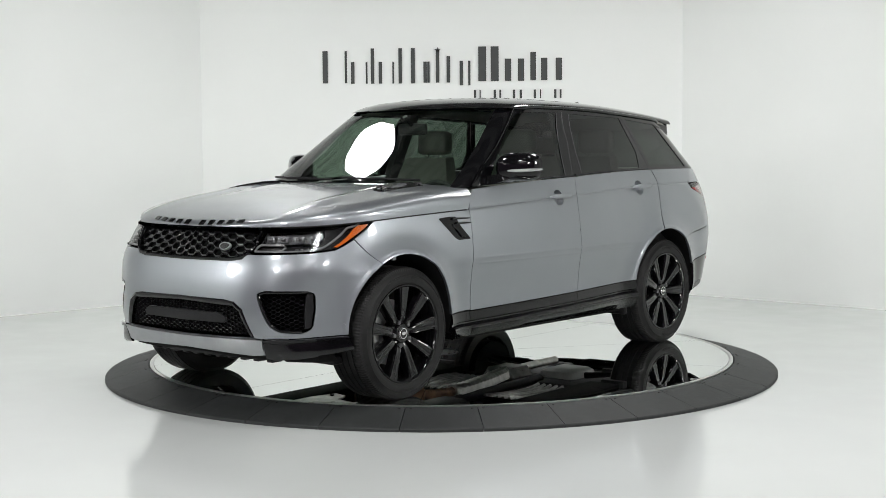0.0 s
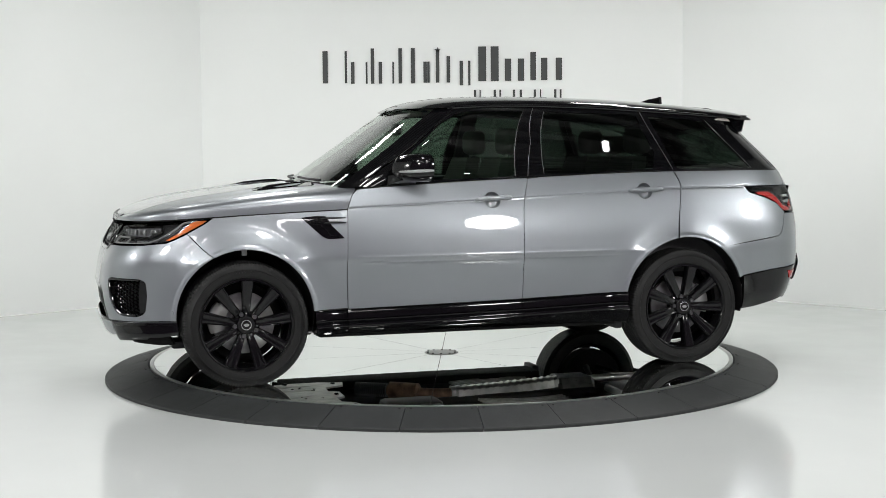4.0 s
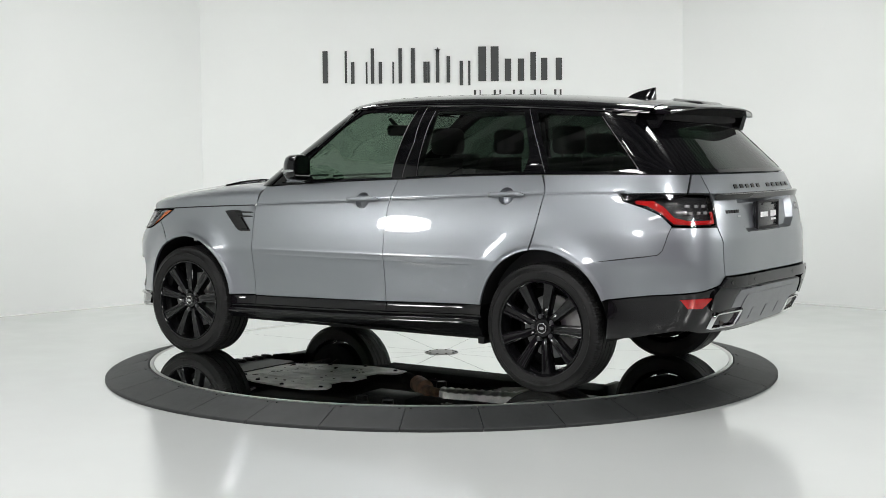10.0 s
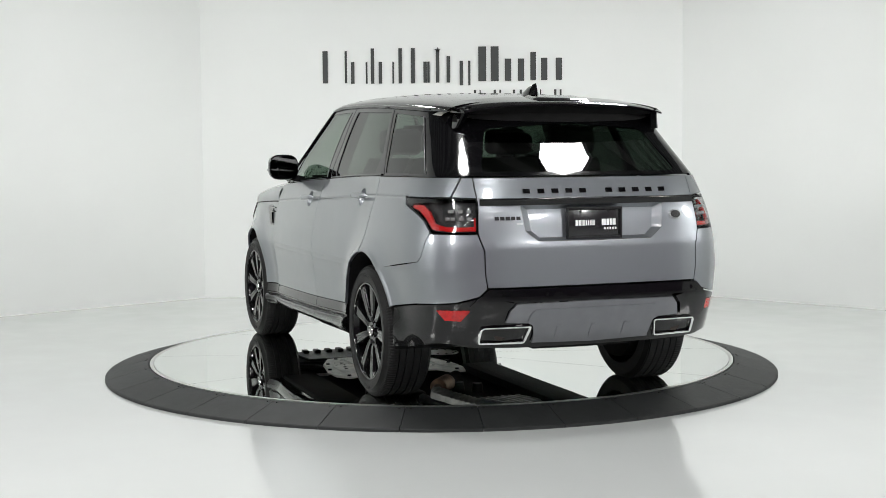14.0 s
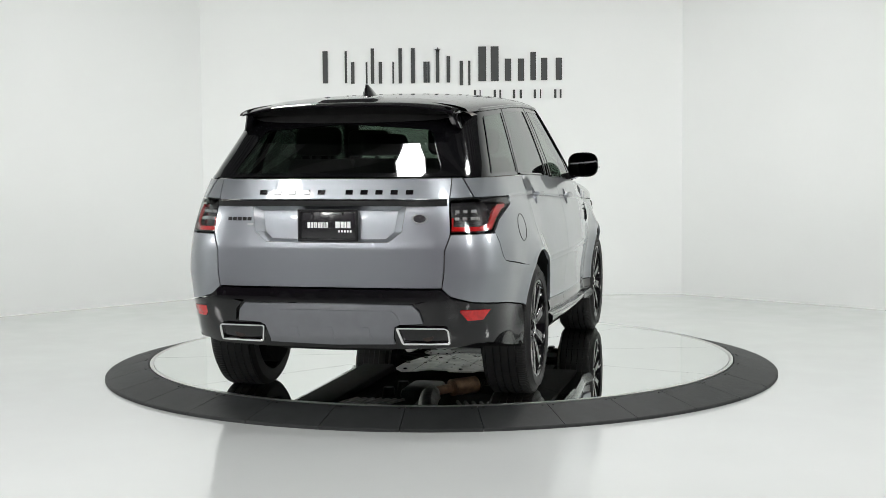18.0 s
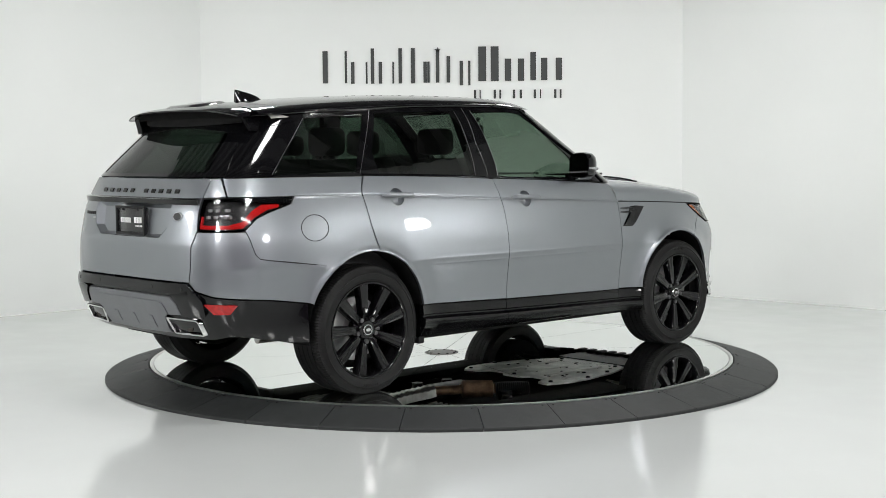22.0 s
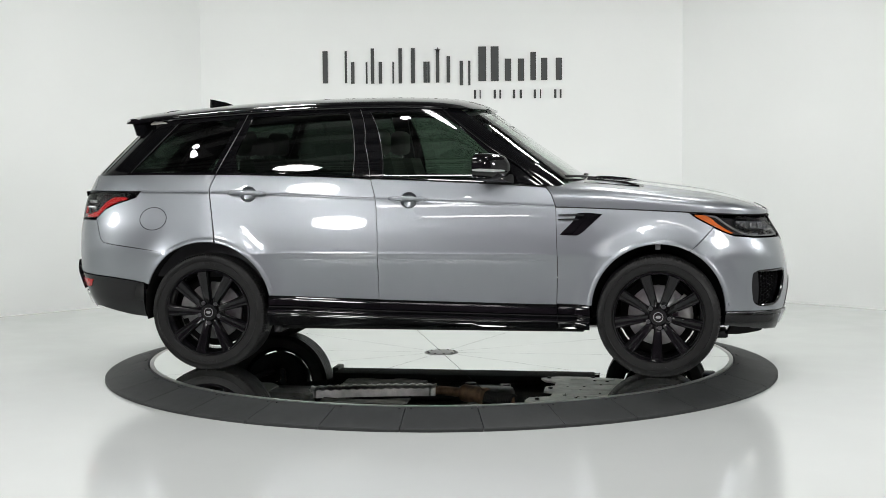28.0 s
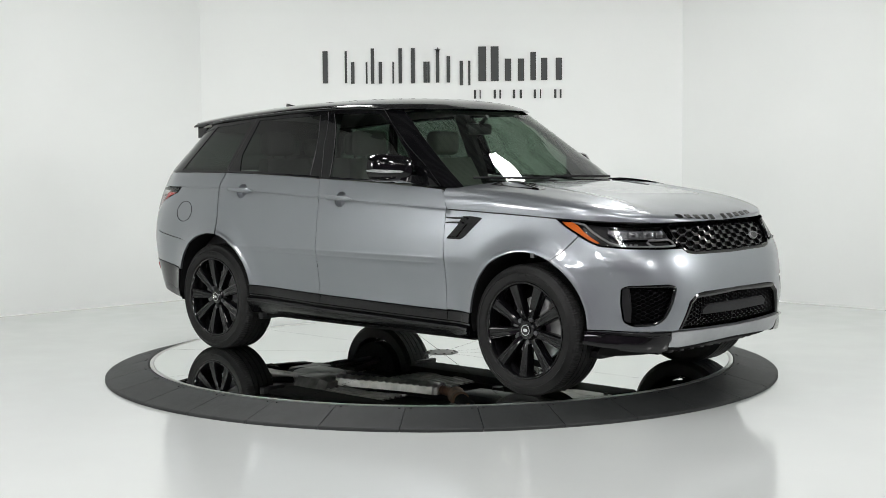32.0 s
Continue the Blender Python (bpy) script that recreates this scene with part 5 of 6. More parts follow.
def roof_point(u, v):
    s, c = math.sin(abs(v) * math.pi / 2), max(0.0, math.cos(v * math.pi / 2))
    p = 2.3
    yy = s ** (2 / p)
    xf = 0.330 - 0.33 * (1 - max(0.0, 1 - yy ** 3) ** (1 / 3))
    x = xf + (-2.02 - xf) * (1 - (1 - u) ** 1.0)
    zg = gutter_z(x) - 0.004
    w = house_width(x, zg) + 0.004
    z = zg + (roof_mid(x + (0.335 - xf) * (1 - u) ** 3) - zg) * c ** (2 / p)
    return Vector((x, math.copysign(w * yy, v), z))


sheet("roof", roof_point, [i / 40 for i in range(41)], [-1 + i / 24 for i in range(49)], BLACK, car, "gloss black roof")


def tube_loft(bm, rows, caps=True):
    """Joins closed rows of points into one skin."""
    vs = [[bm.verts.new(p) for p in row] for row in rows]
    n = len(vs[0])
    for a, b in zip(vs, vs[1:]):
        for k in range(n):
            bm.faces.new((a[k], a[(k + 1) % n], b[(k + 1) % n], b[k]))
    if caps:
        bm.faces.new(vs[0][::-1])
        bm.faces.new(vs[-1])
    bmesh.ops.recalc_face_normals(bm, faces=bm.faces)


# --- sills, wheel-arch liners, side vents ---
def sill_piece(name, x0, x1, side, parent, z_top, front_taper=False):
    bm = bmesh.new()
    rows = []
    for x in np.linspace(x0, x1, max(2, int(abs(x1 - x0) / 0.06))):
        zt = z_top(x)
        w = half_width(x, zt)
        prof = [(w - 0.03, zt), (w - 0.009, zt - 0.001), (w - 0.006, zt - 0.005), (w - 0.001, zt - 0.03), (w + 0.001, zt - 0.058), (w - 0.010, zt - 0.066), (w - 0.010, zt - 0.074), (w + 0.006, zt - 0.081), (w + 0.018, zt - 0.088),
                (w + 0.021, zt - 0.100), (w + 0.014, zt - 0.125), (w - 0.004, zt - 0.152), (w - 0.03, 0.296), (w - 0.10, 0.290), (w - 0.10, zt)]
        rows.append([(x, side * y, z) for y, z in prof])
    tube_loft(bm, rows)
    return part(name, bm, BLACK, parent)


z_sill = lambda x: float(np.interp(x, [-1.04, -0.343, 0.827, 1.05], [0.492, 0.471, 0.447, 0.444]))
for side in (1, -1):
    d1, d2 = doors[side]
    sill_piece("sill_cladding", 0.832, 1.035, side, car, z_sill)
    sill_piece("door_cladding", -0.312, 0.827, side, d1, z_sill)
    sill_piece("door_cladding", -1.045, -0.317, side, d2, z_sill)
    bm = bmesh.new()
    box(bm, -1.0, 1.0, min(side * 0.60, side * 0.86), max(side * 0.60, side * 0.86), 0.268, 0.33, 0.012)
    part("sill_beam", bm, BLACK_MATT, car)
    for ax, (cz, r) in ((AXLE, ARCH_F), (-AXLE, ARCH_R)):
        bm = bmesh.new()
        rows = []
        for a in np.linspace(-12, 192, 40):
            c, s = math.cos(radians(a)), math.sin(radians(a))
            yo = half_width(ax + r * c, max(0.3, cz + r * s)) - 0.012
            rows.append([(ax + (r + 0.004) * c, side * yo, cz + (r + 0.004) * s), (ax + (r + 0.012) * c, side * 0.80, cz + (r + 0.012) * s), (ax + (r + 0.012) * c, side * 0.60, cz + (r + 0.012) * s)])
        vs = [[bm.verts.new(p) for p in row] for row in rows]
        for p, q in zip(vs, vs[1:]):
            for k in range(2):
                bm.faces.new((p[k], p[k + 1], q[k + 1], q[k]))
        cap = bm.verts.new((ax, side * 0.60, cz - 0.05))
        for p, q in zip(vs, vs[1:]):
            bm.faces.new((p[2], cap, q[2]))
        part("arch_liner", bm, BLACK_MATT, car, "matt black wheel-arch liner")
    # small bright bracket under the front arch
    bm = bmesh.new()
    box(bm, AXLE - 0.02, AXLE + 0.012, min(side * 0.85, side * 0.875), max(side * 0.85, side * 0.875), 0.796, 0.832, 0.004)
    part("arch_bracket", bm, SATIN_SILVER, car, "small silver bracket")
    # side vent with fins
    vent = [sx(1.118, 1.024), sx(1.02, 1.033), sx(0.955, 1.030), sx(0.925, 0.975), sx(0.842, 0.890), sx(0.955, 0.886), sx(0.99, 0.905)]
    sv = panel("side_vent", body, rounded(vent, 0.012, 3), BLACK, car, side=side, lift=0.003, rim=0.008, label="gloss black finned side vent")
    for zz, x0, x1 in ((1.018, 1.0, 0.838), (0.990, 0.97, 0.838)):
        bm = bmesh.new()
        rows = []
        for t in np.linspace(0, 1, 9):
            x = x0 + (x1 - x0) * t
            p, n = body.frame_at(*sx(x, zz))
            h = 0.007 * (1 - t ** 6 * 0.6)
            rows.append([(x, side * (p.y - 0.002), zz - h), (x, side * (p.y + 0.013), zz - h * 0.7), (x, side * (p.y + 0.015), zz + h * 0.5), (x, side * (p.y - 0.002), zz + h)])
        tube_loft(bm, rows)
        part("fin", bm, BLACK, sv)
    bm = bmesh.new()
    p0, p1 = body.point(*sx(0.90, 0.90)), body.point(*sx(0.97, 0.985))
    tube_loft(bm, [[(p0.x - 0.035, side * p0.y, p0.z), (p0.x + 0.03, side * p0.y, p0.z), (p0.x + 0.03, side * (p0.y + 0.01), p0.z + 0.006), (p0.x - 0.03, side * (p0.y + 0.012), p0.z + 0.006)],
                   [(p1.x - 0.02, side * p1.y, p1.z), (p1.x + 0.03, side * p1.y, p1.z), (p1.x + 0.03, side * (p1.y + 0.01), p1.z), (p1.x - 0.02, side * (p1.y + 0.012), p1.z)]])
    part("fin", bm, BLACK, sv)


# --- mirrors ---
def build_mirror(side):
    bm = bmesh.new()
    rows = []
    # skin from the front of the shell to its rear edge, along -x
    for x, ky, kz, dz in ((0.545, 0.35, 0.30, -0.012), (0.535, 0.62, 0.60, -0.008), (0.50, 0.86, 0.86, -0.002), (0.45, 0.97, 0.97, 0.0), (0.39, 1.0, 1.0, 0.0), (0.335, 0.985, 0.985, 0.0), (0.325, 0.93, 0.93, 0.0)):
        row = []
        for q in np.linspace(0, 2 * math.pi, 28, endpoint=False):
            c, s = math.cos(q), math.sin(q)
            e = 0.66
            y = 0.993 + 0.112 * ky * math.copysign(abs(c) ** e, c)
            z = 1.322 + dz + 0.089 * kz * math.copysign(abs(s) ** e, s)
            # the shell sweeps back towards its outer end
            row.append((x + 0.03 - (0.045 + 0.115 * (x - 0.325) / 0.22) * (y - 0.88) / 0.22, side * y, z))
        rows.append(row)
    tube_loft(bm, rows)
    m = part("door_mirror", bm, BLACK, doors[side][0], "gloss black door mirror")
    bm = bmesh.new()
    row = [(0.323 + 0.03 - 0.045 * (y - 0.88) / 0.22, side * y, z) for y, z in rounded([(0.892, 1.246), (1.092, 1.246), (1.095, 1.395), (0.892, 1.400)], 0.055, 6)]
    bm.faces.new([bm.verts.new((x + 0.0, y, z)) for x, y, z in row])
    part("mirror_glass", bm, MIRROR_GLASS, m, "mirror glass with a dark reflection put into its colour", smooth=False)
    bm = bmesh.new()
    pts = [(0.512, side * 0.95, 1.298), (0.492, side * 0.99, 1.298), (0.455, side * 1.045, 1.299), (0.405, side * 1.092, 1.302), (0.355, side * 1.104, 1.304), (0.315, side * 1.102, 1.305)]
    sweep(bm, pts, [0.004, 0.009, 0.0105, 0.0105, 0.010, 0.006], 8)
    part("indicator_strip", bm, LAMP_WHITE, m, "clear indicator strip")
    bm = bmesh.new()
    tube_loft(bm, [[(0.60, side * 0.83, 1.208), (0.36, side * 0.83, 1.215), (0.38, side * 0.83, 1.255), (0.57, side * 0.83, 1.262)],
                   [(0.56, side * 0.91, 1.216), (0.38, side * 0.91, 1.222), (0.39, side * 0.91, 1.268), (0.54, side * 0.91, 1.275)],
                   [(0.485, side * 0.97, 1.245), (0.39, side * 0.97, 1.245), (0.40, side * 0.97, 1.28), (0.48, side * 0.97, 1.28)]])
    part("mirror_foot", bm, BLACK, m)


for side in (1, -1):
    build_mirror(side)
    # bright waist strip under the windows and fine bright edges of the panes
    trace("waist_strip", house, hx([(0.62, 1.217), (0.172, 1.233), (-0.30, 1.2535)]), 0.006, BLACK, doors[side][0], 0.004, side, 6)
    trace("waist_strip", house, hx([(-0.42, 1.2565), (-0.9, 1.276), (-1.40, 1.2875)]), 0.006, BLACK, doors[side][1], 0.004, side, 6)
    trace("pane_edge", house, hx([(-0.405, 1.682), (-0.30, 1.262)]), 0.002, DARK_METAL, doors[side][0], 0.001, side, 6)
    trace("pane_edge", house, hx([(-0.549, 1.678), (-0.499, 1.27)]), 0.002, DARK_METAL, doors[side][1], 0.001, side, 6)
    trace("pane_edge", house, hx([(-1.240, 1.674), (-1.425, 1.29)]), 0.002, DARK_METAL, doors[side][1], 0.001, side, 6)
    trace("pane_edge", house, hx([(-1.732, 1.618), (-2.028, 1.298)]), 0.002, DARK_METAL, car, 0.001, side, 6)
    trace("door_gap", house, hx([(-0.475, 1.70), (-0.430, 1.48), (-0.385, 1.26)]), 0.0018, DARK_METAL, doors[side][0], 0.0, side, 6)
    trace("pillar_strip", house, hf([(0.858, 1.205), (0.830, 1.32), (0.788, 1.45), (0.732, 1.60), (0.690, 1.695)]), 0.007, BLACK, car, 0.006, side, 8)
    trace("roof_gutter", house, hx([(0.10, 1.700), (-0.18, 1.716), (-0.54, 1.714), (-0.9, 1.704), (-1.26, 1.684), (-1.6, 1.664), (-1.97, 1.634)]), 0.010, BLACK, car, 0.006, side, 8)
# wipers and scuttle
sheet("scuttle", lambda u, v: Vector((1.065 - 0.23 * abs(v) ** 3 + 0.03 - 0.10 * u, 0.85 * v, 1.190 - 0.004 * u)), [i / 4 for i in range(5)], [-1 + i / 12 for i in range(25)], BLACK_SATIN, car)
for y0, y1, dz in ((0.62, -0.02, 0.0), (-0.10, -0.72, 0.006)):
    bm = bmesh.new()
    pts = []
    for t in np.linspace(0, 1, 14):
        y = y0 + (y1 - y0) * t
        a, z = hf([(y, 1.232 + 0.012 * t)])[0]
        p, n = house.frame_at(a, z)
        pts.append(tuple(p + n * 0.018))
    sweep(bm, pts, 0.008, 6)
    box(bm, pts[0][0] - 0.0, pts[0][0] + 0.06, pts[0][1] - 0.02, pts[0][1] + 0.02, 1.20, 1.235, 0.008)
    part("wiper", bm, BLACK_SATIN, car, "black windscreen wiper")
# bonnet vents and lettering bars
for side in (1, -1):
    def on_hood(x, y):
        # height of the bonnet at a place in plan
        w = edge_width(x)
        c = max(0.0, 1 - (abs(y) / w) ** 4.2) ** (1 / 4.2)
        ze = shut_z(x) + 0.002
        return ze + (hood_mid(x) - ze) * c + 0.012 * math.exp(-((abs(y) - 0.60) / 0.06) ** 2) * c ** 1.4
    bm = bmesh.new()
    poly = densify(rounded([(1.0, 0.56), (1.06, 0.50), (1.22, 0.54), (1.38, 0.63), (1.36, 0.69), (1.15, 0.70), (0.98, 0.70)], 0.03, 4), 0.04)
    prism(bm, poly, lambda u, v, d: Vector((u, side * v, on_hood(u, v) + 0.002 - d)), 0.03)
    hv = part("hood_vent", bm, BLACK, hood, "gloss black slatted bonnet vent")
    for k in range(4):
        t = k / 3
        bm = bmesh.new()
        x0, x1, y0, y1 = 1.02 + 0.02 * t, 1.24 + 0.10 * t, 0.535 + 0.04 * t, 0.575 + 0.095 * t
        pts = [(x0 + (x1 - x0) * q, side * (y0 + (y1 - y0) * q), on_hood(x0 + (x1 - x0) * q, y0 + (y1 - y0) * q) + 0.003) for q in np.linspace(0, 1, 8)]
        sweep(bm, pts, 0.006, 6)
        part("slat", bm, BLACK, hv)


def hood_place(u, v, d):
    y = -u
    x = 2.179 - v * 0.52 - 0.33 * abs(y) ** 2.6
    return Vector((x, y, on_hood(x, y) + d))


bars("letter_bar", hood_place, [0.042] * 5 + [-0.02] + [0.042] * 5, 0.046, BLACK, hood, 0.006, 0.034)

# --- spoiler, fin ---
bm = bmesh.new()
rows = []
for x, zt, zb, w in ((-1.92, 0.006, -0.030, 0.615), (-2.02, 0.004, -0.034, 0.618), (-2.10, 0.003, -0.026, 0.618), (-2.180, 0.002, -0.018, 0.614), (-2.208, -0.005, -0.013, 0.608)):
    row = []
    zc = roof_mid(x)
    for y in np.linspace(-1, 1, 25):
        row.append((x + 0.08 * abs(y) ** 3.2, w * y, zc + zt - 0.040 * abs(y) ** 3.2))
    for y in np.linspace(1, -1, 25):
        row.append((x + 0.08 * abs(y) ** 3.2, w * y, zc + zb - 0.040 * abs(y) ** 3.2))
    rows.append(row)
tube_loft(bm, rows)
sp = part("roof_spoiler", bm, BLACK, car, "gloss black roof spoiler")
for side in (1, -1):
    # blade that runs down from the spoiler's end beside the rear screen
    bm = bmesh.new()
    rows = []
    for t in np.linspace(0, 1, 9):
        z = 1.660 - 0.115 * t
        y = 0.580 + 0.040 * t
        x1 = -2.118 + 0.060 * t ** 0.8
        x0 = -1.93 - 0.08 * t
        rows.append([(x0, side * (y + 0.014), z), (x1 + 0.010, side * (y + 0.010), z), (x1, side * (y - 0.002), z), (x1 + 0.014, side * (y - 0.030), z), (x0, side * (y - 0.045), z)])
    tube_loft(bm, rows)
    part("spoiler_fin", bm, BLACK, sp)
bm = bmesh.new()
rows = []
for y in np.linspace(-0.56, 0.56, 25):
    k = max(0.0, 1 - (y / 0.56) ** 2) ** 0.5
    zc = roof_mid(-2.15) - 0.022 - 0.040 * (abs(y) / 0.61) ** 3.2
    zl = 1.608 - 0.028 * k
    xg = backlight(zl) + 0.06 * (abs(y) / 0.6) ** 3
    xe = -2.150 + 0.08 * (abs(y) / 0.61) ** 3.2
    rows.append([(-2.0, y, zc + 0.01), (xe, y, zc), (xe + 0.012, y, zc - 0.010), ((xe + xg) / 2 + 0.028, y, (zc + zl) / 2 + 0.004), (xg - 0.012, y, zl + 0.012), (xg - 0.010, y, zl), (xg + 0.05, y, zl)])
tube_loft(bm, rows)
part("spoiler_underside", bm, BLACK_MATT, sp)
bm = bmesh.new()
rows = []
for x, w, h in ((-1.545, 0.012, 0.006), (-1.58, 0.026, 0.028), (-1.63, 0.034, 0.048), (-1.68, 0.036, 0.062), (-1.715, 0.030, 0.074), (-1.735, 0.012, 0.078)):
    z0 = roof_mid(x) - 0.004
    rows.append([(x, -w, z0), (x, -w * 0.75, z0 + h * 0.45), (x, -w * 0.16, z0 + h), (x, w * 0.16, z0 + h), (x, w * 0.75, z0 + h * 0.45), (x, w, z0)])
tube_loft(bm, rows)
part("antenna_fin", bm, BLACK, car, "gloss black shark-fin aerial")
bm = bmesh.new()
tube_loft(bm, [[(-1.90, y, roof_mid(-1.90)), (-1.93, y, roof_mid(-1.93) + 0.016 * k), (-2.10, y, roof_mid(-2.10) + 0.014 * k), (-2.13, y, roof_mid(-2.13))] for y, k in ((-0.17, 0.1), (-0.14, 1), (0.14, 1), (0.17, 0.1))])
part("brake_light_pod", bm, BLACK, sp)


# --- wheels ---
def build_wheel(side, ax, turn):
    wheel = new("wheel")
    wheel.parent = car
    wheel.matrix_local = pose(ax, 0.0, 0.378, 0, 0, 0 if side > 0 else 180)
    tagged(wheel, "gloss black alloy wheel with nine spokes")
    R0, R1 = 0.287, 0.386
    bm = bmesh.new()
    # sidewall, then the tread: five ribs with grooves between them, nicked along the shoulders
    prof = [(R0 - 0.012, 0.950, 0), (R0 + 0.002, 0.956, 0), (R0 + 0.006, 0.963, 0), (R0 + 0.03, 0.968, 0), (R0 + 0.046, 0.9665, 0), (R0 + 0.048, 0.9695, 0), (R0 + 0.052, 0.9695, 0), (R0 + 0.056, 0.9625, 0), (R0 + 0.072, 0.952, 0), (R1 - 0.030, 0.952, 0), (R1 - 0.026, 0.951, 1), (R1 - 0.010, 0.945, 1), (R1 - 0.003, 0.933, 1.3)]
    for y0, y1, nick in ((0.925, 0.893, 0.8), (0.887, 0.852, 0.3), (0.846, 0.806, 0.3), (0.800, 0.765, 0.3), (0.759, 0.718, 0.3)):
        prof += [(R1 - 0.009, y0 + 0.001, 0)] if y0 < 0.9 else []
        prof += [(R1, y0, nick), (R1, y1, nick), (R1 - 0.009, y1 - 0.001, 0)]
    prof += [(R1 - 0.004, 0.712, 1), (R1 - 0.03, 0.69, 0), (R0, 0.69, 0)]
    seg = 420

    def tread_point(r, h, k, i):
        # every third step is a sipe cut into the shoulder
        k = k if i % 3 == 0 else 0.0
        r -= 0.0028 * k
        t = 2 * math.pi * i / seg
        return r * math.cos(t), h - (0.0016 * k if h > 0.93 else 0.0), max(-0.379, r * math.sin(t))

    rings = [[bm.verts.new(tread_point(r, h, k, i)) for i in range(seg)] for r, h, k in prof]
    for a, b in zip(rings, rings[1:]):
        for i in range(seg):
            bm.faces.new((a[i], a[(i + 1) % seg], b[(i + 1) % seg], b[i]))
    bmesh.ops.recalc_face_normals(bm, faces=bm.faces)
    tyre = part("tyre", bm, TYRE, wheel, "black tyre with grooved tread")
    # unreadable maker's print on the sidewall, as plain raised bars
    for a0 in (90, 270):
        for k in range(7):
            a = radians(a0 + (k - 3) * 3.0)
            bm = bmesh.new()
            m = Matrix.Rotation(-a, 4, "Y")
            box(bm, R0 + 0.028, R0 + 0.044, 0.9665, 0.9695, -0.006, 0.006, 0, m)
            part("print_bar", bm, TYRE, tyre, smooth=False)
    bm = bmesh.new()
    lathe(bm, [(R0 - 0.002, 0.952), (R0 - 0.004, 0.959), (R0 - 0.012, 0.9595), (R0 - 0.018, 0.950), (R0 - 0.022, 0.925), (R0 - 0.030, 0.89), (R0 - 0.036, 0.76), (R0 - 0.01, 0.70)], 72)
    lathe(bm, [(0.034, 0.934), (0.052, 0.934), (0.058, 0.928), (0.060, 0.918), (0.078, 0.914), (0.086, 0.905), (0.088, 0.86)], 40)
    for k in range(9):
        a = radians(40 * k + turn)
        c, s = math.cos(a), math.sin(a)
        f = lambda r, t, h: Vector((c * r - s * t, h, s * r + c * t))
        rows = []
        for r, w, h in ((0.060, 0.020, 0.922), (0.095, 0.0245, 0.937), (0.15, 0.0285, 0.942), (0.21, 0.0335, 0.947), (0.256, 0.0375, 0.951), (0.272, 0.043, 0.952)):
            rows.append([bm.verts.new(f(r, u * w, h - d)) for u, d in ((-1.0, 0.05), (-1.0, 0.010), (-0.92, 0.0055), (-0.80, 0.0065), (-0.74, 0.001), (-0.66, 0.0), (-0.3, 0.0022), (0.3, 0.0022), (0.66, 0.0), (0.74, 0.001), (0.80, 0.0065), (0.92, 0.0055), (1.0, 0.010), (1.0, 0.05))])
        for p, q in zip(rows, rows[1:]):
            for j in range(13):
                bm.faces.new((p[j], p[j + 1], q[j + 1], q[j]))
    bmesh.ops.recalc_face_normals(bm, faces=bm.faces)
    rim = part("rim", bm, RIM, wheel, "gloss black nine-spoke rim")
    for k in range(5):
        a = radians(72 * k + 54 + turn)
        bm = bmesh.new()
        cyl(bm, (0.070 * math.cos(a), 0.905, 0.070 * math.sin(a)), (0.070 * math.cos(a), 0.936, 0.070 * math.sin(a)), 0.0155, 0.0125, 12)
        part("wheel_nut", bm, DARK_METAL, rim, "dark bright-edged wheel nut")
    bm = bmesh.new()
    lathe(bm, [(0.0, 0.941), (0.022, 0.941), (0.0235, 0.938), (0.034, 0.937)], 32)
    cap = part("centre_cap", bm, BLACK, rim)
    bm = bmesh.new()
    lathe(bm, [(0.025, 0.939), (0.027, 0.9425), (0.031, 0.9425), (0.033, 0.938)], 32)
    part("cap_ring", bm, CHROME, cap, "bright ring")
    bm = bmesh.new()
    bmesh.ops.create_cone(bm, cap_ends=True, segments=20, radius1=0.017, radius2=0.016, depth=0.003, matrix=Matrix.Translation((0, 0.9425, 0)) @ pose(0, 0, 0, 90, 0, 0) @ Matrix.Diagonal((1, 0.55, 1, 1)))
    part("cap_badge", bm, CHROME, cap, "small plain oval badge")
    # brake
    bm = bmesh.new()
    lathe(bm, [(0.075, 0.845), (0.085, 0.83), (0.10, 0.822), (0.188, 0.822), (0.19, 0.82), (0.19, 0.796), (0.10, 0.796)], 48)
    part("brake_disc", bm, BRAKE, wheel, "grey steel brake disc")
    bm = bmesh.new()
    ca = radians(12 if side > 0 else 168)
    if ax < 0:
        ca = radians(168 if side > 0 else 12)
    rows = []
    for a in np.linspace(-0.48, 0.48, 7):
        c, s = math.cos(ca + a), math.sin(ca + a)
        k = 1 - 0.3 * abs(a / 0.48) ** 4
        rows.append([(c * 0.125, 0.86, s * 0.125), (c * 0.19, 0.865, s * 0.19), (c * (0.19 + 0.03 * k), 0.85, s * (0.19 + 0.03 * k)), (c * (0.19 + 0.03 * k), 0.77, s * (0.19 + 0.03 * k)), (c * 0.125, 0.775, s * 0.125)])
    tube_loft(bm, rows)
    part("brake_caliper", bm, CALIPER, wheel, "cast grey brake caliper")
    bm = bmesh.new()
    lathe(bm, [(0.0, 0.79), (0.24, 0.79), (0.245, 0.70), (0.245, 0.66), (0.0, 0.66)], 32)
    part("back_plate", bm, BLACK_MATT, wheel)
    return wheel


for side in (1, -1):
    build_wheel(side, AXLE, 12 if side > 0 else -8)
    build_wheel(side, -AXLE, 22 if side > 0 else 2)


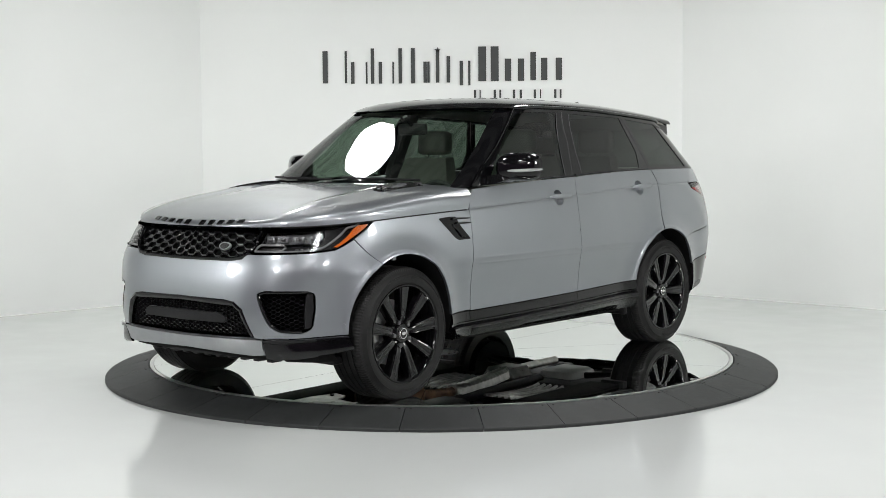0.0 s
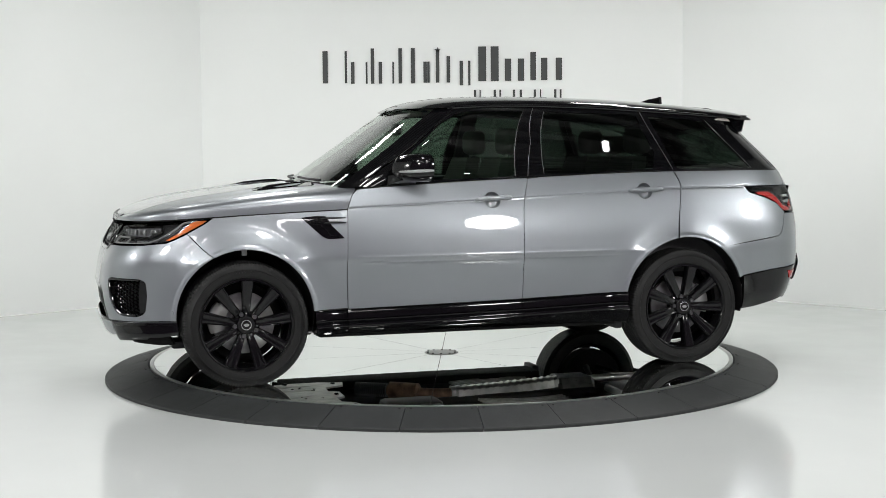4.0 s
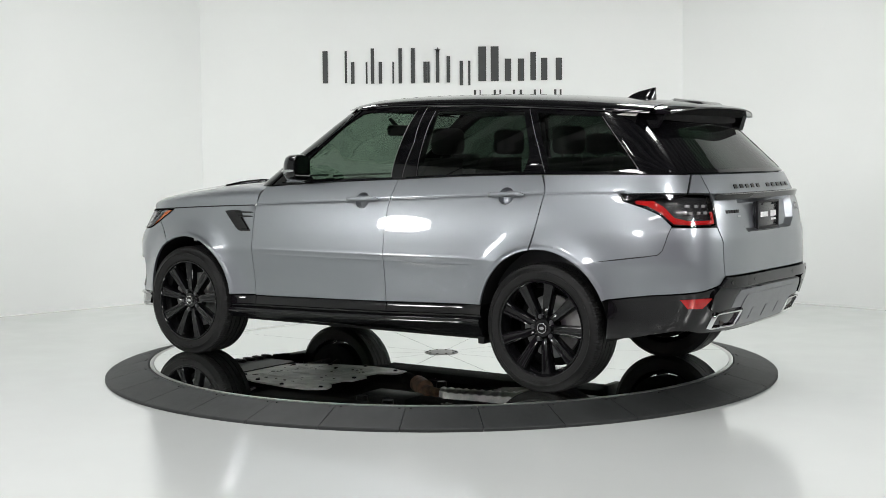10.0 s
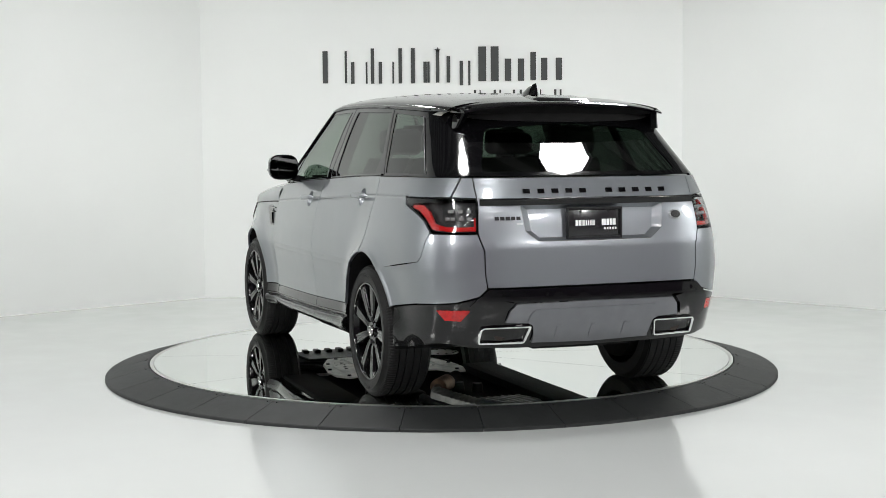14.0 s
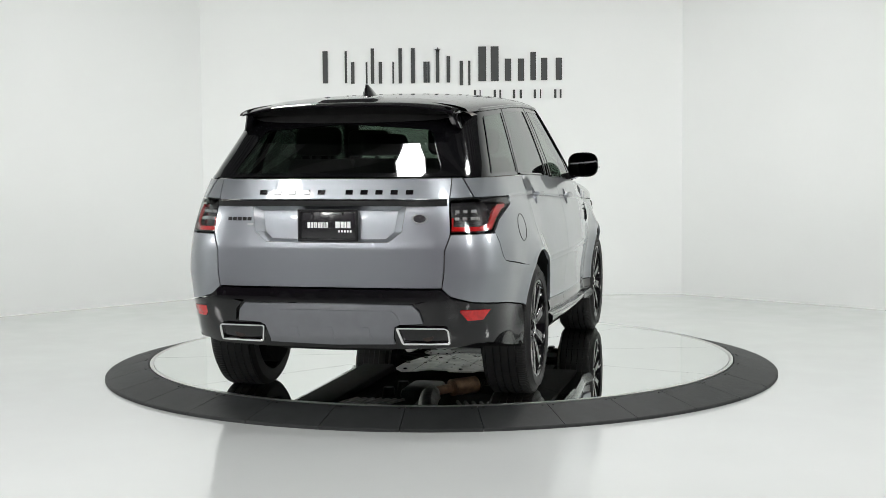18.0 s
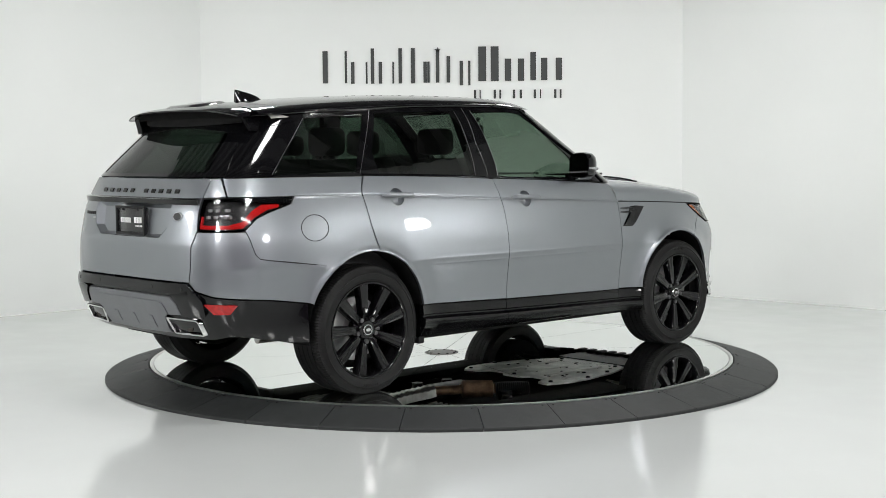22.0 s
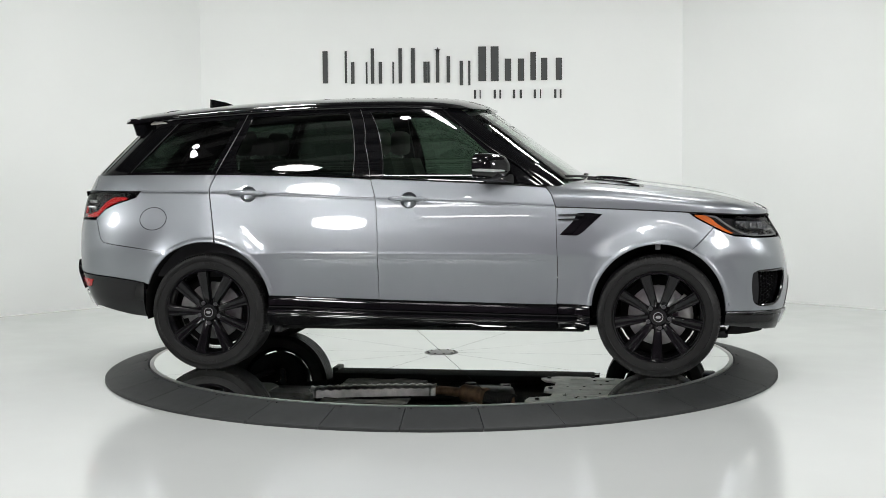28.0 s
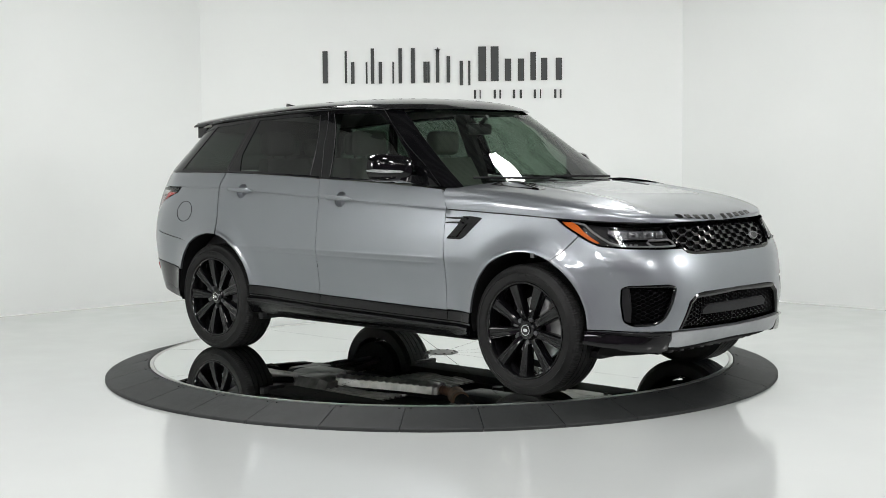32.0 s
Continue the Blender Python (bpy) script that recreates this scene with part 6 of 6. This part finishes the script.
# --- underside, seen in the mirror panels ---
def build_underside():
    sheet("floor_pan", lambda u, v: Vector((1.95 - 3.93 * u, v * (0.60 if 0.05 < u < 0.2 or 0.78 < u < 0.95 else 0.78) * (1 - 0.25 * max(0.0, (0.06 - u)) / 0.06),
          0.36 + 0.03 * math.cos(v * 9) * 0.4)), [i / 30 for i in range(31)], [-1 + i / 10 for i in range(21)], BLACK_MATT, car, "matt black floor pan")
    # pale pressed undertray with drain holes and a scalloped rear edge
    tray = [(1.60, -0.34), (1.64, -0.25), (1.64, 0.25), (1.60, 0.34), (1.30, 0.46), (0.95, 0.52), (0.74, 0.52), (0.62, 0.44), (0.66, 0.33), (0.74, 0.27), (0.74, 0.12), (0.68, 0.08), (0.68, -0.10), (0.75, -0.14), (0.74, -0.30), (0.60, -0.36), (0.58, -0.47), (0.76, -0.52), (0.95, -0.52), (1.30, -0.46)]
    tray_z = lambda x: 0.252 + 0.02 * max(0.0, x - 1.1)
    bm = bmesh.new()
    prism(bm, tray, lambda u, v, d: Vector((u, v, tray_z(u) + d)), 0.014)
    t = part("engine_undertray", bm, SHIELD, car, "pale worn engine undertray with drain holes", smooth=False)
    rnd = random.Random(4)
    for i in range(34):
        x, y = 0.80 + 0.75 * rnd.random(), -0.38 + 0.76 * rnd.random()
        bm = bmesh.new()
        cyl(bm, (x, y, tray_z(x) - 0.0015), (x, y, tray_z(x) + 0.004), 0.007 + 0.009 * rnd.random(), seg=10)
        part("drain_hole", bm, BLACK_MATT, t, smooth=False)
    for y0, y1, x0, x1 in ((-0.24, -0.20, 0.84, 1.45), (0.20, 0.24, 0.84, 1.45), (-0.03, 0.03, 0.86, 1.3), (-0.43, -0.37, 0.84, 1.16), (0.37, 0.43, 0.84, 1.16)):
        bm = bmesh.new()
        box(bm, x0, x1, y0, y1, 0.247, 0.262, 0.006)
        part("pressed_rib", bm, SHIELD, t)
    for x, y in ((0.66, -0.43), (0.68, 0.43), (1.56, -0.28), (1.56, 0.28), (0.72, 0.0), (1.0, -0.49), (1.0, 0.49), (1.3, 0.42), (1.3, -0.42)):
        bm = bmesh.new()
        cyl(bm, (x, y, tray_z(x) - 0.010), (x, y, tray_z(x) + 0.004), 0.014, 0.018, 8)
        part("tray_bolt", bm, BLACK_SATIN, t)
    bm = bmesh.new()
    prism(bm, rounded([(2.15, -0.50), (2.22, -0.2), (2.22, 0.2), (2.15, 0.50), (1.70, 0.46), (1.70, -0.46)], 0.04, 3), lambda u, v, d: Vector((u, v, 0.268 + 0.03 * max(0.0, u - 1.9) + d)), 0.02)
    nose_tray = part("nose_undertray", bm, BLACK_SATIN, car, "black front undertray with a toothed edge")
    for k in range(11):
        y = -0.5 + 0.1 * k
        bm = bmesh.new()
        box(bm, 2.02, 2.13 - 0.12 * abs(y) ** 2, y - 0.024, y + 0.024, 0.246, 0.272, 0.006)
        part("air_tooth", bm, BLACK_SATIN, nose_tray)
    # one exhaust run: flexible joint, rusty pipe, ribbed heat shield, pipe to the silencers
    run = spline([-2.0, -1.6, -1.2, -0.9, -0.5, -0.1, 0.05, 0.25, 0.5], [0.25, 0.26, 0.23, 0.15, 0.04, -0.02, 0.03, 0.18, 0.36])
    ye = lambda x: -run(x)
    bm = bmesh.new()
    sweep(bm, [(x, ye(x), 0.285) for x in np.linspace(0.5, -0.2, 15)], 0.034, 12)
    ep = part("exhaust_pipe", bm, RUST, car, "rusty steel exhaust pipe")
    bm = bmesh.new()
    sweep(bm, [(x, ye(x), 0.292) for x in np.linspace(-0.2, -1.78, 24)], 0.032, 12)
    part("rear_pipe", bm, STEEL, ep, "stained steel pipe")
    bm = bmesh.new()
    sweep(bm, [(0.50 - 0.006 * k, ye(0.50 - 0.006 * k), 0.284) for k in range(34)], [0.046 + 0.005 * (k % 2) for k in range(34)], 14)
    part("flexible_joint", bm, BLACK_SATIN, ep)
    bm = bmesh.new()
    sweep(bm, [(0.30 - 0.008 * k, ye(0.30 - 0.008 * k), 0.282) for k in range(26)], [0.062 - 0.026 * (k < 2 or k > 23) for k in range(26)], 16)
    part("catalyst_body", bm, RUST, ep, "rusty round exhaust canister")
    bm = bmesh.new()
    rows = []
    for k in range(61):
        x = -0.10 - 0.0145 * k
        y, h = ye(x), 0.010 * (0.5 + 0.5 * math.cos(k * math.pi / 2))
        w = 0.068 - 0.015 * (k < 3 or k > 57)
        rows.append([(x, y - w, 0.315), (x, y - w * 0.85, 0.268 - h), (x, y - w * 0.4, 0.246 - h), (x, y + w * 0.4, 0.246 - h), (x, y + w * 0.85, 0.268 - h), (x, y + w, 0.315)])
    tube_loft(bm, rows)
    part("heat_shield", bm, STEEL, ep, "ribbed bright heat shield")
    bm = bmesh.new()
    tube_loft(bm, [[(x, -0.25 + dy * k, 0.325 + dz * k) for dy, dz in ((-0.10, -0.07), (0.10, -0.07), (0.15, 0.0), (0.10, 0.06), (-0.10, 0.06), (-0.15, 0.0))] for x, k in ((-0.95, 0.6), (-1.0, 1.0), (-1.24, 1.0), (-1.28, 0.6))])
    part("centre_silencer", bm, STEEL_DARK, ep, "dark mottled steel silencer box")
    for side in (1, -1):
        bm = bmesh.new()
        box(bm, 1.80, 1.90, min(side * 0.60, side * 0.80), max(side * 0.60, side * 0.80), 0.232, 0.28, 0.015)
        part("air_deflector", bm, BLACK_SATIN, car)
        bm = bmesh.new()
        box(bm, -1.03, -0.98, min(side * 0.70, side * 0.90), max(side * 0.70, side * 0.90), 0.245, 0.33, 0.01)
        part("rear_mud_guard", bm, BLACK_SATIN, car)
        bm = bmesh.new()
        tube_loft(bm, [[(x, side * (0.47 + dy), 0.415 + dz) for dy, dz in ((-0.15 * k, -0.05 * k), (0.15 * k, -0.05 * k), (0.19 * k, 0.0), (0.15 * k, 0.05 * k), (-0.15 * k, 0.05 * k), (-0.19 * k, 0.0))]
                       for x, k in ((-1.90, 0.75), (-1.94, 1.0), (-2.12, 1.0), (-2.16, 0.75))])
        part("rear_silencer", bm, STEEL_DARK, car, "dark grey rear silencer box")
        # suspension arms
        for ax in (AXLE, -AXLE):
            for dx in (-0.13, 0.14):
                bm = bmesh.new()
                sweep(bm, [(ax + dx, side * 0.34, 0.30), (ax + dx * 0.6, side * 0.55, 0.28), (ax + dx * 0.15, side * 0.74, 0.27)], [0.026, 0.02, 0.03], 8)
                part("suspension_arm", bm, BLACK_SATIN, car)
            bm = bmesh.new()
            cyl(bm, (ax, side * 0.28, 0.37), (ax, side * 0.76, 0.378), 0.022, seg=12)
            part("drive_shaft", bm, STEEL, car)
        # striped floor shields: bands that curve beside the exhaust
        for k in range(7):
            bm = bmesh.new()
            rows = []
            for q in np.linspace(0, 1, 10):
                x = -0.25 - 0.62 * q
                y = 0.18 + 0.055 * k + 0.09 * math.sin(math.pi * q * 0.9)
                rows.append([(x, side * y, 0.318), (x, side * (y + 0.008), 0.304), (x, side * (y + 0.022), 0.304), (x, side * (y + 0.030), 0.318)])
            tube_loft(bm, rows)
            part("floor_rib", bm, STEEL_DARK, car)
    bm = bmesh.new()
    cyl(bm, (0.30, 0.10, 0.335), (-1.2, 0.0, 0.34), 0.035, seg=14)
    part("prop_shaft", bm, BLACK_SATIN, car)
    bm = bmesh.new()
    box(bm, 0.02, 0.44, 0.04, 0.30, 0.285, 0.40, 0.04)
    part("gearbox_sump", bm, BLACK_SATIN, car)
    for x, y, r in ((0.32, -0.30, 0.06), (0.22, -0.42, 0.045), (0.36, 0.36, 0.05), (0.10, 0.40, 0.05)):
        bm = bmesh.new()
        cyl(bm, (x, y, 0.29), (x, y, 0.36), r * 0.8, r, 12)
        part("mounting_bush", bm, BLACK_SATIN, car)
    bm = bmesh.new()
    box(bm, -1.66, -1.30, -0.10, 0.24, 0.28, 0.44, 0.06)
    part("rear_differential", bm, CALIPER, car)
    bm = bmesh.new()
    box(bm, -1.80, -1.10, -0.46, 0.46, 0.345, 0.39, 0.02)
    part("rear_subframe", bm, BLACK_SATIN, car)


build_underside()


# --- cabin ---
def build_seat(x, y, scale=1.0, bench=False, mat_=None, low=False):
    mat_ = mat_ or LEATHER
    seat = new("seat")
    seat.parent = car
    seat.matrix_local = pose(x, y, 0)
    w = 0.26 if not bench else 0.30
    bm = bmesh.new()
    box(bm, -0.25, 0.28, -w, w, 0.66, 0.82, 0.06, None, 3)
    part("cushion", bm, mat_, seat)
    bm = bmesh.new()
    rows = []
    for t in np.linspace(0, 1, 8):
        z = 0.78 + 0.60 * t
        xx = -0.22 - 0.17 * t
        ww = w * (0.95 + 0.08 * math.sin(math.pi * t) - 0.22 * t ** 3)
        d = 0.075 - 0.03 * t
        rows.append([(xx + d + 0.025, -ww, z), (xx + d, -ww * 0.7, z), (xx + d, ww * 0.7, z), (xx + d + 0.025, ww, z), (xx - d * 0.6, ww, z), (xx - d, ww * 0.6, z), (xx - d, -ww * 0.6, z), (xx - d * 0.6, -ww, z)])
    tube_loft(bm, rows)
    part("backrest", bm, mat_, seat)
    bm = bmesh.new()
    box(bm, -0.485, -0.375, -0.145, 0.145, 1.40, 1.575 if not low else 1.53, 0.045, None, 3)
    head = part("headrest", bm, mat_, seat)
    for yy in (-0.06, 0.06):
        bm = bmesh.new()
        cyl(bm, (-0.405, yy, 1.34), (-0.43, yy, 1.43), 0.008, seg=8)
        part("post", bm, CHROME, head)
    tagged(seat, "pale leather car seat with headrest")


build_seat(0.02, 0.38)
build_seat(0.02, -0.38)
for y in (-0.42, 0.0, 0.42):
    build_seat(-0.92, y, low=(y == 0.0))
bm = bmesh.new()
rows = []
for y in np.linspace(-0.80, 0.80, 13):
    k = 1 - 0.12 * abs(y / 0.8) ** 3
    rows.append([(0.98 * k, y, 1.16), (0.80 * k, y, 1.175), (0.62 * k, y, 1.165), (0.52 * k, y, 1.10), (0.50 * k, y, 0.92), (0.60, y, 0.75), (0.98 * k, y, 0.75)])
tube_loft(bm, rows)
part("dashboard", bm, LEATHER_DARK, car, "dark soft dashboard")
bm = bmesh.new()
ring = []
m = Matrix.Translation((0.40, 0.38, 1.06)) @ pose(0, 0, 0, 0, -62, 0)
for k in range(33):
    a = 2 * math.pi * k / 32
    ring.append(tuple(m @ Vector((0.185 * math.cos(a), 0.185 * math.sin(a), 0))))
sweep(bm, ring, 0.017, 8, False)
for a in (0, 120, 240):
    v = m @ Vector((0.175 * math.cos(radians(a + 60)), 0.175 * math.sin(radians(a + 60)), 0))
    cyl(bm, tuple(m @ Vector((0, 0, 0))), tuple(v), 0.022, 0.014, 8)
cyl(bm, tuple(m @ Vector((0, 0, -0.03))), tuple(m @ Vector((0, 0, 0.02))), 0.065, seg=18)
part("steering_wheel", bm, LEATHER_DARK, car, "dark leather steering wheel")
bm = bmesh.new()
box(bm, 0.26, 0.30, -0.125, 0.125, 1.535, 1.615, 0.02)
cyl(bm, (0.29, 0, 1.60), (0.36, 0, 1.66), 0.015, seg=8)
part("rear_view_mirror", bm, BLACK_SATIN, car, "black interior mirror")
sheet("headliner", lambda u, v: roof_point(u, v * 0.93) + Vector((0, 0, -0.035)), [0.04 + i / 20 * 0.92 for i in range(21)], [-1 + i / 10 for i in range(21)], HEADLINER, car, "pale headliner")
sheet("cabin_floor", lambda u, v: Vector((0.95 - 3.2 * u, 0.80 * v, 0.62)), [0, 0.5, 1], [-1, 0, 1], LEATHER_DARK, car)
for side in (1, -1):
    sheet("door_lining", lambda u, v: Vector((0.80 - 2.95 * u, side * (0.80 - 0.03 * v), 0.60 + 0.60 * v)), [i / 8 for i in range(9)], [0, 0.5, 1], LEATHER_DARK, car)
    bm = bmesh.new()
    rows = []
    for z in np.linspace(1.20, 1.70, 6):
        y = house_width(-0.45, z) - 0.03
        x = -0.40 - 0.12 * (z - 1.2)
        rows.append([(x + 0.05, side * y, z), (x - 0.06, side * y, z), (x - 0.06, side * (y - 0.05), z), (x + 0.05, side * (y - 0.05), z)])
    tube_loft(bm, rows)
    part("pillar_trim", bm, LEATHER_DARK, car)
sheet("parcel_shelf", lambda u, v: Vector((-1.45 - 0.82 * u, 0.72 * v, 1.12)), [0, 0.5, 1], [-1, 0, 1], LEATHER_DARK, car)


def motions():
    """The platform and the car on it turn together at a steady rate."""
    rows, disc_rows = [], []
    for i in range(33):
        a = YAW0 + SPIN * i
        m = pose(0, 0, 0, 0, 0, a)
        disc_rows.append((float(i), m))
        rows.append((float(i), m @ pose(0.0517, 0.0354, DISC_Z)))
    walk(platform, disc_rows)
    walk(car, rows)


motions()
